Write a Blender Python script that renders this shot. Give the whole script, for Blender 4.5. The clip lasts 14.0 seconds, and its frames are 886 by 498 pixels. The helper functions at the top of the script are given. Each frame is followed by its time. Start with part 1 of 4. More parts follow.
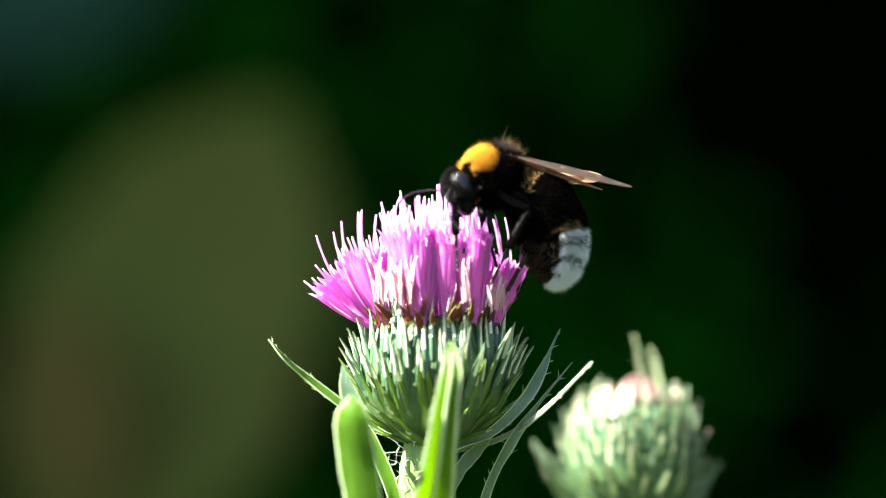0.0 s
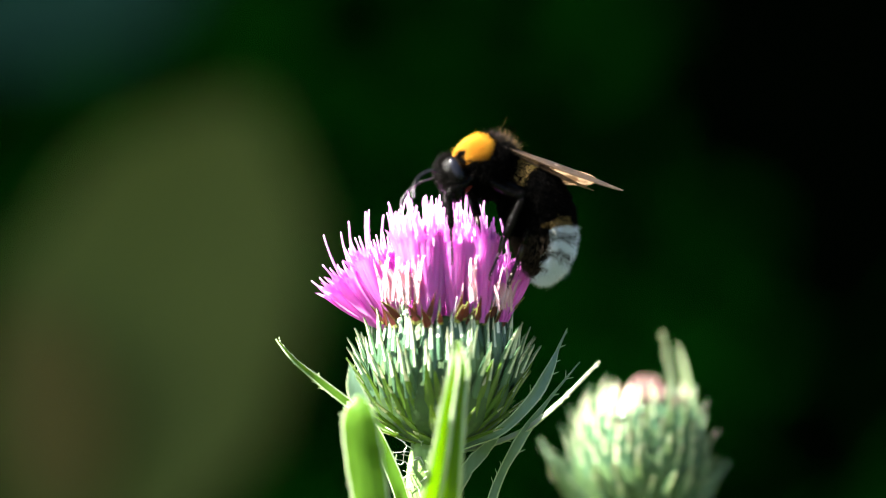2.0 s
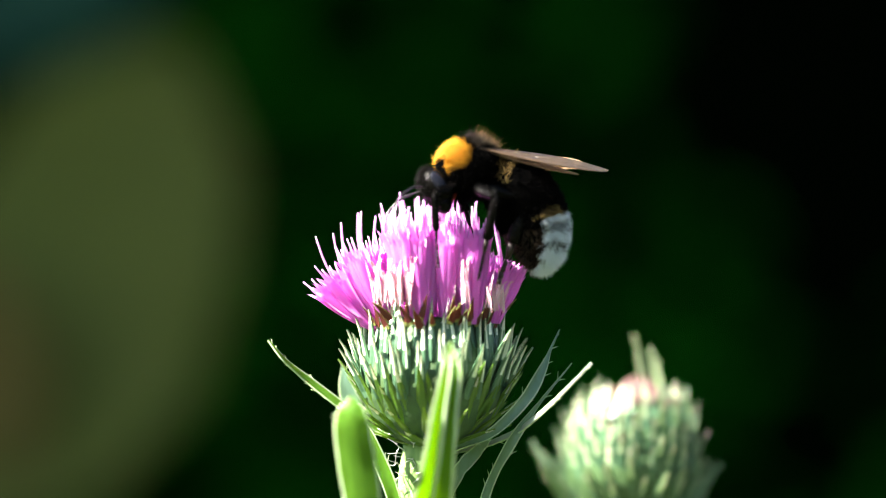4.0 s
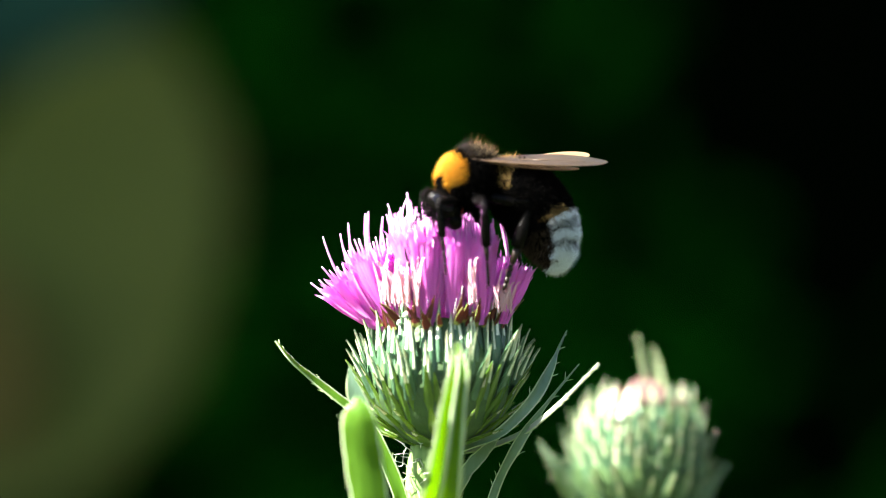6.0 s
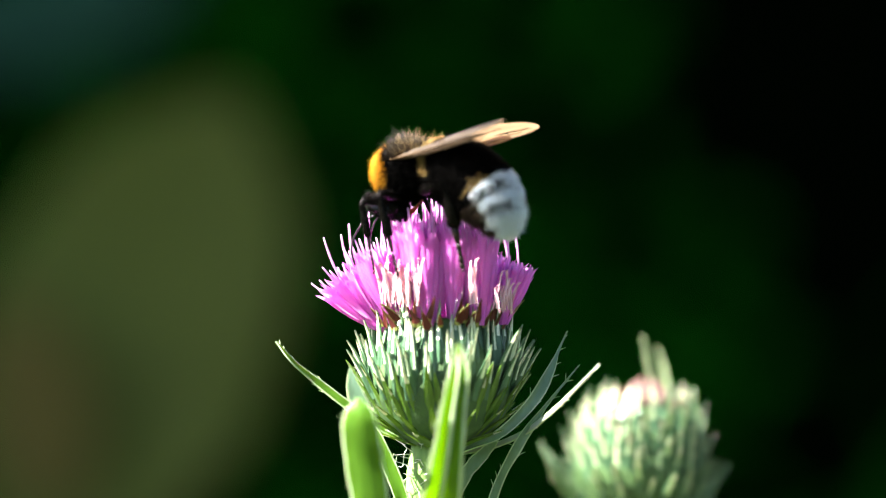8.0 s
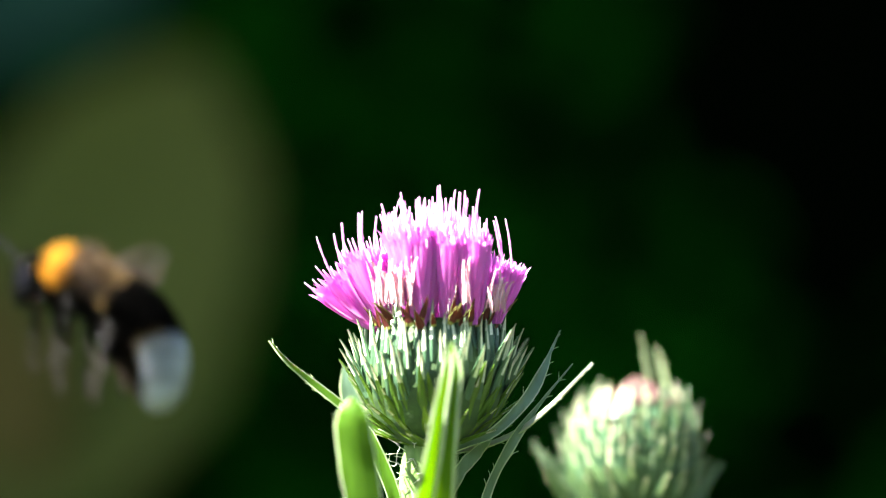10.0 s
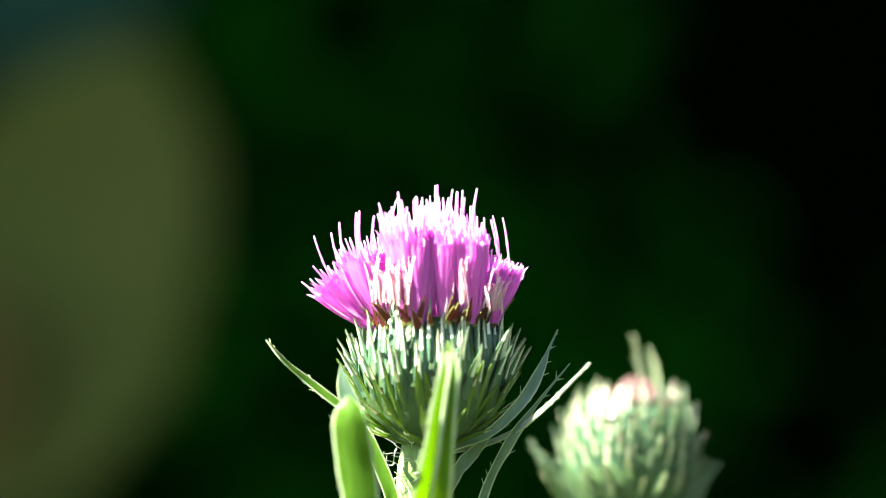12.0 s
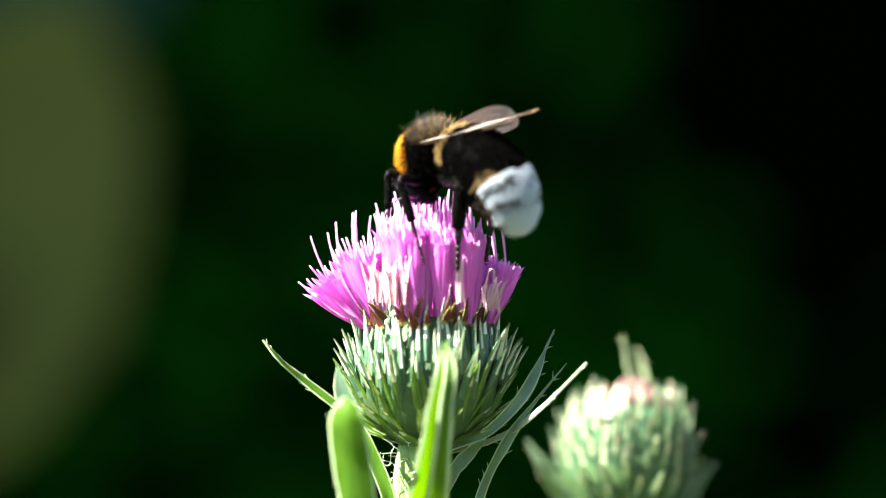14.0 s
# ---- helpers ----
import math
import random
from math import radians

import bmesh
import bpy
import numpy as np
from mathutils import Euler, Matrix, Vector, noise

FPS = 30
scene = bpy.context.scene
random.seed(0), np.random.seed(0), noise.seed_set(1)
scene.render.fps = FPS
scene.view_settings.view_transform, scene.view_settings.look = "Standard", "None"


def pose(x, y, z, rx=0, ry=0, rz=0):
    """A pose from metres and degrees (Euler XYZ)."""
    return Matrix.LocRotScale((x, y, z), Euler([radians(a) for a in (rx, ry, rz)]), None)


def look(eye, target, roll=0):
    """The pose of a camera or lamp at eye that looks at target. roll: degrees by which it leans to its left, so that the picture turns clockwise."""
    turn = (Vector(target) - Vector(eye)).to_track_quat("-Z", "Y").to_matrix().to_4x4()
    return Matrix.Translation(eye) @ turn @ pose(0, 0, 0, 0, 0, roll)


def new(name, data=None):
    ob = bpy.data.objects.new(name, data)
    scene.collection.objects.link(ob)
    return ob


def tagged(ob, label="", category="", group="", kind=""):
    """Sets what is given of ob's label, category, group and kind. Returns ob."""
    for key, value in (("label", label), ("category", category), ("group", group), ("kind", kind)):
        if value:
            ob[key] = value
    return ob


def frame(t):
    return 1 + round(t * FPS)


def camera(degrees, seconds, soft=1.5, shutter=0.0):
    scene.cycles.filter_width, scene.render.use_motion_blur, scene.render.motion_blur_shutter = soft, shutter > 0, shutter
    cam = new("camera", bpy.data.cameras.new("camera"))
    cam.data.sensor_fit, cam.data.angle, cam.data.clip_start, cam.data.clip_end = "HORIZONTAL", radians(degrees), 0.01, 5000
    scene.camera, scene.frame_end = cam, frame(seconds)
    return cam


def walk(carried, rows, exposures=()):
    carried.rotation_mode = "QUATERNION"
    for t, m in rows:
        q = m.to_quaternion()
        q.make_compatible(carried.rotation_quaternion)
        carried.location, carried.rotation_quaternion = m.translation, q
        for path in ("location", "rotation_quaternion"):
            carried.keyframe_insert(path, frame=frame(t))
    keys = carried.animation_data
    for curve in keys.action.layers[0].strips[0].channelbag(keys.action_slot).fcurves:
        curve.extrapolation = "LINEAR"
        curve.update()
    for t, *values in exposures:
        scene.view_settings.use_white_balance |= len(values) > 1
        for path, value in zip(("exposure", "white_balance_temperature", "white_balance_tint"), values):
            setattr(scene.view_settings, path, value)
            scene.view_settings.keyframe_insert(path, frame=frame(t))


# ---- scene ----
# ---- camera ----
MM = 0.001
EYE_Z = 0.90          # height of the lens over the ground
FOCUS = 0.277         # distance of the flower head from the lens
UNIT = 0.0433673 * MM  # grid step at the flower head; the grid is 1568 x 882 steps
PX_DEG = 14.0 / 1568


def at(gx, gy, back=0.0):
    """A place in the world: grid column and row as seen from the lens, and millimetres behind the flower head."""
    d = FOCUS + back * MM
    k = d / FOCUS * UNIT
    return Vector(((gx - 784) * k, d, EYE_Z + (441 - gy) * k))


cam = camera(14.0, 14.0, soft=1.1, shutter=0.5)
cam.data.dof.use_dof = True
cam.data.dof.focus_distance = FOCUS - 0.0016
cam.data.dof.aperture_fstop = 12.0
# slow hand-held pan: seconds, columns to the side, rows down
PAN = [(0.0, 1, -1.5), (0.5, 5, -1.5), (1.0, 11, -1.5), (1.5, 32, -1.5), (2.0, 14, -2), (2.5, 10.5, -1.5), (3.0, 0, 0),
       (4.2, 0, 0.5), (5.5, 3, 1), (6.0, 13, 1.5), (6.5, 22.5, 2.5), (7.0, 29.5, 3), (7.5, 18, 3), (8.0, 14, 2.5),
       (9.2, 6, 1.5), (10.5, 0.5, 0.5), (11.0, 0, 0), (11.5, -1.5, 0), (12.0, -3, 0), (12.5, -5.5, 0), (13.0, -5, 0.5),
       (13.5, -5.5, 0), (14.0, -9, 0)]


def pan(t):
    return float(np.interp(t, [r[0] for r in PAN], [r[1] for r in PAN])), float(np.interp(t, [r[0] for r in PAN], [r[2] for r in PAN]))


walk(cam, [(t, pose(0, 0, EYE_Z, 90 + dy * PX_DEG, 0, dx * PX_DEG)) for t, dx, dy in PAN], exposures=[(0.0, 2.85), (14.0, 2.85)])

# ---- light ----
SUN_ELEVATION, SUN_AZIMUTH = 48.0, -16.0   # degrees up; degrees behind the flower from the left of the view
sky_world = bpy.data.worlds.new("sky")
scene.world = sky_world
sky_world.use_nodes = True
wn = sky_world.node_tree.nodes
sky_tex = wn.new("ShaderNodeTexSky")
sky_tex.sky_type = "NISHITA"
sky_tex.sun_disc = False
sky_tex.sun_elevation = radians(SUN_ELEVATION)
sky_tex.sun_rotation = radians(270 + SUN_AZIMUTH)
wn["Background"].inputs["Strength"].default_value = 0.040
sky_world.node_tree.links.new(sky_tex.outputs[0], wn["Background"].inputs["Color"])
sun = new("sun", bpy.data.lights.new("sun", "SUN"))
sun.data.energy, sun.data.angle, sun.data.color = 7.8, radians(0.53), (1.0, 0.95, 0.86)
ca, sa, ce, se = (f(radians(v)) for v in (SUN_AZIMUTH, SUN_ELEVATION) for f in (math.cos, math.sin))
SUN_FROM = Vector((-ca * ce, sa * ce, se))
sun.matrix_world = look(SUN_FROM * 20, (0, 0, 0))
# ---- materials ----


def material(name, color, color_b=None, rough=0.6, scale=400.0, through_light=0.0, through_color=None, bump=0.0, spec=0.4,
             random_shift=0.0, island=False, alpha=1.0, stretch=(1, 1, 1)):
    """A surface with grain at two scales; part of the light may pass through it, as through a leaf."""
    m = bpy.data.materials.new(name)
    m.use_nodes = True
    nt = m.node_tree
    n, link = nt.nodes, nt.links.new
    bsdf, out = n["Principled BSDF"], n["Material Output"]
    co = n.new("ShaderNodeTexCoord")
    mp = n.new("ShaderNodeMapping")
    mp.inputs["Scale"].default_value = stretch
    link(co.outputs["Object"], mp.inputs["Vector"])
    big, small = n.new("ShaderNodeTexNoise"), n.new("ShaderNodeTexNoise")
    big.inputs["Scale"].default_value, small.inputs["Scale"].default_value = scale, scale * 6.5
    small.inputs["Detail"].default_value = 4
    for tex in (big, small):
        link(mp.outputs[0], tex.inputs["Vector"])
    mixed = n.new("ShaderNodeMath")
    mixed.operation = "MULTIPLY_ADD"
    link(small.outputs["Fac"], mixed.inputs[0])
    mixed.inputs[1].default_value = 0.6
    link(big.outputs["Fac"], mixed.inputs[2])
    rnd = None
    if random_shift:
        if island:
            info = n.new("ShaderNodeNewGeometry")
            rnd = info.outputs["Random Per Island"]
        else:
            info = n.new("ShaderNodeObjectInfo")
            rnd = info.outputs["Random"]
        add = n.new("ShaderNodeMath")
        add.operation = "MULTIPLY_ADD"
        link(rnd, add.inputs[0])
        add.inputs[1].default_value = random_shift
        link(mixed.outputs[0], add.inputs[2])
        mixed = add
    ramp = n.new("ShaderNodeMapRange")
    ramp.inputs["From Min"].default_value = 0.5
    ramp.inputs["From Max"].default_value = 1.1 + random_shift
    link(mixed.outputs[0], ramp.inputs["Value"])
    mix = n.new("ShaderNodeMix")
    mix.data_type = "RGBA"
    link(ramp.outputs[0], mix.inputs["Factor"])
    b = color_b or tuple(c * 0.7 for c in color)
    mix.inputs["A"].default_value, mix.inputs["B"].default_value = (*color, 1), (*b, 1)
    link(mix.outputs["Result"], bsdf.inputs["Base Color"])
    bsdf.inputs["Roughness"].default_value = rough
    bsdf.inputs["Specular IOR Level"].default_value = spec
    bsdf.inputs["Alpha"].default_value = alpha
    if bump:
        bp = n.new("ShaderNodeBump")
        bp.inputs["Strength"].default_value, bp.inputs["Distance"].default_value = bump, 0.00015
        link(small.outputs["Fac"], bp.inputs["Height"])
        link(bp.outputs[0], bsdf.inputs["Normal"])
    if through_light:
        tr, ms = n.new("ShaderNodeBsdfTranslucent"), n.new("ShaderNodeMixShader")
        tr.inputs["Color"].default_value = (*(through_color or color), 1)
        ms.inputs[0].default_value = through_light
        link(bsdf.outputs[0], ms.inputs[1])
        link(tr.outputs[0], ms.inputs[2])
        link(ms.outputs[0], out.inputs["Surface"])
    return m


COROLLA = material("floret_purple", (0.80, 0.30, 0.77), (0.70, 0.20, 0.68), 0.5, 900, 0.68, (0.95, 0.40, 0.88), 0.2, 0.3, 0.3)
STYLE = material("style_pink", (0.84, 0.46, 0.82), (0.72, 0.28, 0.70), 0.45, 900, 0.5, (0.94, 0.66, 0.90), 0.1, 0.4, 0.2)
BRACT = material("bract_green", (0.10, 0.195, 0.105), (0.03, 0.08, 0.04), 0.28, 700, 0.2, (0.22, 0.36, 0.08), 0.3, 0.5, 0.4)
KEEL = material("bract_keel", (0.88, 0.91, 0.72), (0.34, 0.46, 0.29), 0.22, 900, 0.25, (0.6, 0.7, 0.35), 0.2, 0.7, 0.5)
BRACT_LOW = material("bract_low", (0.105, 0.20, 0.022), (0.025, 0.07, 0.014), 0.24, 700, 0.25, (0.34, 0.48, 0.03), 0.3, 0.7, 0.4)
BRACT_TIP = material("bract_spine", (0.66, 0.68, 0.50), (0.40, 0.38, 0.25), 0.3, 900, 0.4, None, 0.1, 0.5, 0.3)
BRACT_RED = material("bract_inner", (0.11, 0.017, 0.012), (0.045, 0.010, 0.008), 0.5, 900, 0.2, (0.3, 0.08, 0.03), 0.1, 0.4, 0.5)
BRACT_YELLOW = material("bract_base", (0.20, 0.22, 0.06), (0.13, 0.16, 0.045), 0.5, 900, 0.3, (0.6, 0.6, 0.1), 0.1, 0.4, 0.3)
BODY = material("involucre_green", (0.05, 0.10, 0.03), (0.03, 0.06, 0.02), 0.6, 600, 0, None, 0.4, 0.3)
LEAF = material("leaf_green", (0.078, 0.17, 0.016), (0.030, 0.085, 0.007), 0.45, 260, 0.42, (0.44, 0.68, 0.012), 0.5, 0.14, stretch=(1, 1, 0.22))
LEAF_GREY = material("leaf_grey_green", (0.14, 0.24, 0.17), (0.06, 0.12, 0.07), 0.38, 500, 0.3, (0.3, 0.45, 0.12), 0.35, 0.6, stretch=(1, 1, 0.35))
LEAF_EDGE = material("leaf_pale_edge", (0.52, 0.62, 0.38), (0.34, 0.46, 0.22), 0.4, 900, 0.4, None, 0.1)
STEM = material("stem_green", (0.26, 0.38, 0.12), (0.14, 0.24, 0.07), 0.5, 500, 0, None, 0.3, stretch=(1, 1, 0.2))
WOOL = material("cobweb_hair", (0.75, 0.75, 0.70), (0.6, 0.6, 0.52), 0.6, 2000, 0.3)
BUD_TOP = material("bud_pink", (0.13, 0.055, 0.065), (0.09, 0.05, 0.03), 0.5, 900, 0.2, None, 0.2, 0.3, 0.4)
FUR_BLACK = material("fur_black", (0.0008, 0.0007, 0.0007), (0.0014, 0.0012, 0.001), 0.6, 900, 0, None, 0, 0.012)
FUR_TUFT = material("fur_brown_grey", (0.010, 0.007, 0.004), (0.004, 0.003, 0.002), 0.5, 900, 0.5, (0.09, 0.055, 0.022), 0, 0.3)
# paler copy of the tuft fur, with its backlit glow put into the colour
FUR_GLEAM = material("fur_backlit_tips", (0.12, 0.09, 0.05), (0.05, 0.036, 0.018), 0.5, 900, 0.6, (0.46, 0.36, 0.20), 0, 0.3)
FUR_UNDER = material("fur_brown_under", (0.05, 0.032, 0.018), (0.02, 0.014, 0.009), 0.6, 900, 0.3, (0.20, 0.13, 0.07), 0, 0.2)
FUR_YELLOW = material("fur_yellow", (0.50, 0.25, 0.016), (0.33, 0.15, 0.008), 0.6, 900, 0.35, (0.70, 0.40, 0.04), 0, 0.15)
FUR_WHITE = material("fur_white", (0.83, 0.91, 0.99), (0.77, 0.86, 0.96), 0.6, 900, 0.5, (0.95, 0.97, 0.98), 0, 0.2)
TAIL_SKIN = material("tail_skin", (0.84, 0.88, 0.92), (0.72, 0.76, 0.80), 0.6, 900, 0.0)
FUR_FACE = material("fur_face", (0.0016, 0.0012, 0.0009), (0.001, 0.0008, 0.0006), 0.5, 900, 0.2, (0.012, 0.008, 0.004), 0, 0.06)
FEELER = material("feeler_black", (0.006, 0.005, 0.005), (0.004, 0.004, 0.004), 0.28, 1500, 0, None, 0.2, 0.6)
WITHERED = material("withered_floret", (0.90, 0.78, 0.86), (0.74, 0.46, 0.58), 0.6, 700, 0.4, (0.85, 0.5, 0.5), 0.3, 0.2, 0.4)
FUR_CREAM = material("fur_cream", (0.34, 0.235, 0.085), (0.18, 0.12, 0.04), 0.6, 900, 0.35, None, 0, 0.2)
CHITIN = material("chitin_black", (0.0009, 0.0008, 0.0008), (0.002, 0.0016, 0.0013), 0.22, 1500, 0, None, 0.4, 0.05)
CHITIN_BROWN = material("chitin_brown", (0.012, 0.006, 0.004), (0.008, 0.004, 0.003), 0.4, 1500, 0, None, 0.2, 0.25)
PROBOSCIS = material("proboscis_red_brown", (0.34, 0.06, 0.02), (0.22, 0.035, 0.014), 0.35, 1500, 0.3, (0.8, 0.12, 0.03))
EYE = material("eye_black", (0.004, 0.005, 0.008), (0.006, 0.006, 0.009), 0.12, 3000, 0, None, 0.1, 0.08)
WING = material("wing_membrane", (0.125, 0.125, 0.135), (0.065, 0.062, 0.065), 0.16, 700, 0.55, (0.31, 0.215, 0.135), 0.6, 0.9, alpha=0.36)
VEIN = material("wing_vein", (0.07, 0.04, 0.02), (0.05, 0.03, 0.015), 0.4, 900)
HEDGE = material("hedge_leaf", (0.009, 0.104, 0.004), (0.005, 0.066, 0.003), 0.8, 30, 0.25, (0.009, 0.125, 0.006), 0, 0.01, 0.4, True)
WOOLLY = material("leaf_woolly_face", (0.50, 0.54, 0.46), (0.28, 0.34, 0.27), 0.6, 700, 0.3, None, 0.4, 0.3, stretch=(1, 1, 0.35))
# near-black colour stands in for the deep shade inside the hedge
HEDGE_SHADE = material("hedge_painted_shade", (0.0006, 0.0018, 0.0005), (0.0003, 0.001, 0.0003), 0.95, 6, 0, None, 0, 0.0)
OLIVE = material("olive_leaf", (0.090, 0.112, 0.024), (0.064, 0.082, 0.018), 0.7, 25, 0.3, (0.10, 0.15, 0.02), 0.2, 0.1)
BROWNLEAF = material("withered_leaf", (0.098, 0.082, 0.024), (0.076, 0.064, 0.018), 0.8, 25, 0.25, (0.12, 0.10, 0.035), 0.2, 0.1)
TEAL = material("blue_green_leaf", (0.015, 0.054, 0.032), (0.011, 0.042, 0.025), 0.8, 25, 0.2, None, 0.2, 0.1)
SOIL = material("meadow_ground", (0.035, 0.052, 0.016), (0.026, 0.026, 0.014), 0.9, 3, 0, None, 0.3, 0.2)
BARK = material("bark", (0.09, 0.07, 0.05), (0.05, 0.04, 0.03), 0.9, 40, 0, None, 0.5, 0.2)


# ---- mesh tools ----
class Geo:
    """Collects vertices and faces of one mesh, in millimetres."""

    def __init__(self):
        self.v, self.f, self.m = [], [], []

    def add(self, verts, faces, slot=0):
        k = len(self.v)
        self.v += [tuple(p) for p in verts]
        self.f += [tuple(k + i for i in f) for f in faces]
        self.m += [slot] * len(faces)

    def mesh(self, name, mats, smooth=True):
        me = bpy.data.meshes.new(name)
        me.from_pydata([(x * MM, y * MM, z * MM) for x, y, z in self.v], [], self.f)
        for mt in mats if isinstance(mats, (list, tuple)) else [mats]:
            me.materials.append(mt)
        me.polygons.foreach_set("material_index", self.m)
        me.polygons.foreach_set("use_smooth", [smooth] * len(self.f))
        me.update()
        return me


def part(name, mesh, parent, label="", m=None):
    ob = new(name, mesh)
    ob.parent = parent
    if m is not None:
        ob.matrix_basis = m
    return tagged(ob, label)


def grid_faces(rows, cols, closed):
    out = []
    for i in range(rows - 1):
        for j in range(cols if closed else cols - 1):
            a, b = i * cols + j, i * cols + (j + 1) % cols
            out.append((a, b, b + cols, a + cols))
    return out


def spline(points, n):
    """A smooth line of n points through a few points (Catmull-Rom)."""
    p = [Vector(q) for q in points]
    p = [p[0] * 2 - p[1]] + p + [p[-1] * 2 - p[-2]]
    out = []
    for k in range(n):
        u = k / (n - 1) * (len(p) - 3)
        i = min(int(u), len(p) - 4)
        u -= i
        a, b, c, d = p[i:i + 4]
        out.append(0.5 * ((2 * b) + (c - a) * u + (2 * a - 5 * b + 4 * c - d) * u * u + (3 * b - a - 3 * c + d) * u ** 3))
    return out


def rod(points, n):
    """Straight runs between points that lie far apart, rounded at the joints."""
    p = [Vector(q) for q in points]
    run = [0.0]
    for a, b in zip(p, p[1:]):
        run.append(run[-1] + (b - a).length)
    s = np.linspace(0, 1, n) ** 1.8 * run[-1]
    line = [Vector([float(np.interp(u, run, [q[i] for q in p])) for i in range(3)]) for u in s]
    return [line[0]] + [(a + b * 2 + c) / 4 for a, b, c in zip(line, line[1:], line[2:])] + [line[-1]]


def tube(g, line, radii, sides=6, slot=0, cap=True):
    """A round bar along a line; radii are spread over it."""
    n = len(line)
    rr = np.interp(np.linspace(0, 1, n), np.linspace(0, 1, len(radii)), radii)
    verts = []
    ref = Vector((0.3, 1, 0.2))
    for i, p in enumerate(line):
        d = (line[min(i + 1, n - 1)] - line[max(i - 1, 0)]).normalized()
        s = d.cross(ref).normalized()
        t = s.cross(d).normalized()
        verts += [p + (s * math.cos(a) + t * math.sin(a)) * rr[i] for a in (2 * math.pi * k / sides for k in range(sides))]
    faces = grid_faces(n, sides, True)
    if cap:
        faces += [tuple(range(sides))[::-1], tuple((n - 1) * sides + k for k in range(sides))]
    g.add(verts, faces, slot)


def ellipsoid(g, centre, radii, rows=16, cols=24, slot=0):
    c, verts = Vector(centre), []
    for i in range(rows):
        a = math.pi * (i + 0.02) / (rows - 1 + 0.04)
        for j in range(cols):
            b = 2 * math.pi * j / cols
            verts.append(c + Vector((radii[0] * math.cos(a), radii[1] * math.sin(a) * math.cos(b), radii[2] * math.sin(a) * math.sin(b))))
    g.add(verts, grid_faces(rows, cols, True) + [tuple(range(cols))[::-1], tuple((rows - 1) * cols + k for k in range(cols))], slot)


def blade(g, line, widths, facing, fold=0.15, cup=0.0, thick=0.12, wave=0.0, slot=0, edge_slot=None, seed=0, margin=0.86):
    """A leaf along a line: half-widths, the way its upper face looks, a folded midrib, waved edges, real thickness."""
    rnd = random.Random(seed)
    n = len(line)
    ww = np.interp(np.linspace(0, 1, n), np.linspace(0, 1, len(widths)), widths)
    cols = (-1, -margin, -0.45, 0, 0.45, margin, 1)
    up, low = [], []
    ph = rnd.random() * 6
    for i, p in enumerate(line):
        d = (line[min(i + 1, n - 1)] - line[max(i - 1, 0)]).normalized()
        s = d.cross(Vector(facing)).normalized()
        u = s.cross(d).normalized()
        for c in cols:
            jag = 1 + wave * 0.5 * math.sin(i * 2.1 + ph + c) * (abs(c) > 0.8)
            q = p + s * (c * ww[i] * jag) + u * (abs(c) * ww[i] * fold + c * c * ww[i] * cup + wave * ww[i] * math.sin(i * 1.3 + ph + 2 * c) * c * c)
            up.append(q + u * thick * 0.5 * (1.6 if c == 0 else 1))
            low.append(q - u * thick * 0.5 * (2.2 if c == 0 else 1))
    k, m = len(cols), len(up)
    top = grid_faces(n, k, False)
    slots = [edge_slot if edge_slot is not None and j % (k - 1) in (0, k - 2) else slot for j in range(len(top))]
    rim = []
    for i in range(n - 1):
        rim.append((i * k, (i + 1) * k, m + (i + 1) * k, m + i * k))
        rim.append(((i + 1) * k + k - 1, i * k + k - 1, m + i * k + k - 1, m + (i + 1) * k + k - 1))
    g.add(up + low, top + [tuple(m + i for i in f[::-1]) for f in top] + rim)
    g.m[-2 * len(top) - len(rim):] = slots + slots + [edge_slot if edge_slot is not None else slot] * len(rim)


def basis(origin, x, z):
    """A pose whose z runs along z and whose x leans to x."""
    z = Vector(z).normalized()
    y = z.cross(Vector(x)).normalized()
    x = y.cross(z)
    return Matrix(((x.x, y.x, z.x, origin[0]), (x.y, y.y, z.y, origin[1]), (x.z, y.z, z.z, origin[2]), (0, 0, 0, 1)))
# ---- ground and distance ----
def ground_sheet():
    g = Geo()
    n, half = 41, 60000.0
    verts = []
    for i in range(n):
        for j in range(n):
            x, y = ((2 * k / (n - 1) - 1) for k in (i, j))
            x, y = math.copysign(abs(x) ** 2.2, x) * half, math.copysign(abs(y) ** 2.2, y) * half
            near = max(abs(x), abs(y)) < 9000
            verts.append((x, y, 0 if near else 60 * noise.noise((x / 9000, y / 9000, 0))))
    g.add(verts, grid_faces(n, n, False))
    ob = new("ground", g.mesh("ground", SOIL))
    return tagged(ob, "shaded meadow soil with short green growth", "ground", kind="structure")


def leaf_shape(g, place, way, up, length, width, slot=0):
    way, up = Vector(way).normalized(), Vector(up)
    s = way.cross(up).normalized()
    u = s.cross(way)
    p = Vector(place)
    g.add([p, p + way * length * 0.35 + s * width * 0.5 + u * width * 0.12, p + way * length * 0.35 - u * width * 0.06,
           p + way * length * 0.35 - s * width * 0.5 + u * width * 0.12,
           p + way * length * 0.75 + s * width * 0.33 + u * width * 0.05, p + way * length * 0.75 - u * width * 0.1,
           p + way * length * 0.75 - s * width * 0.33 + u * width * 0.05, p + way * length - u * width * 0.2],
          [(0, 2, 1), (0, 3, 2), (1, 2, 5, 4), (2, 3, 6, 5), (4, 5, 7), (5, 6, 7)], slot)


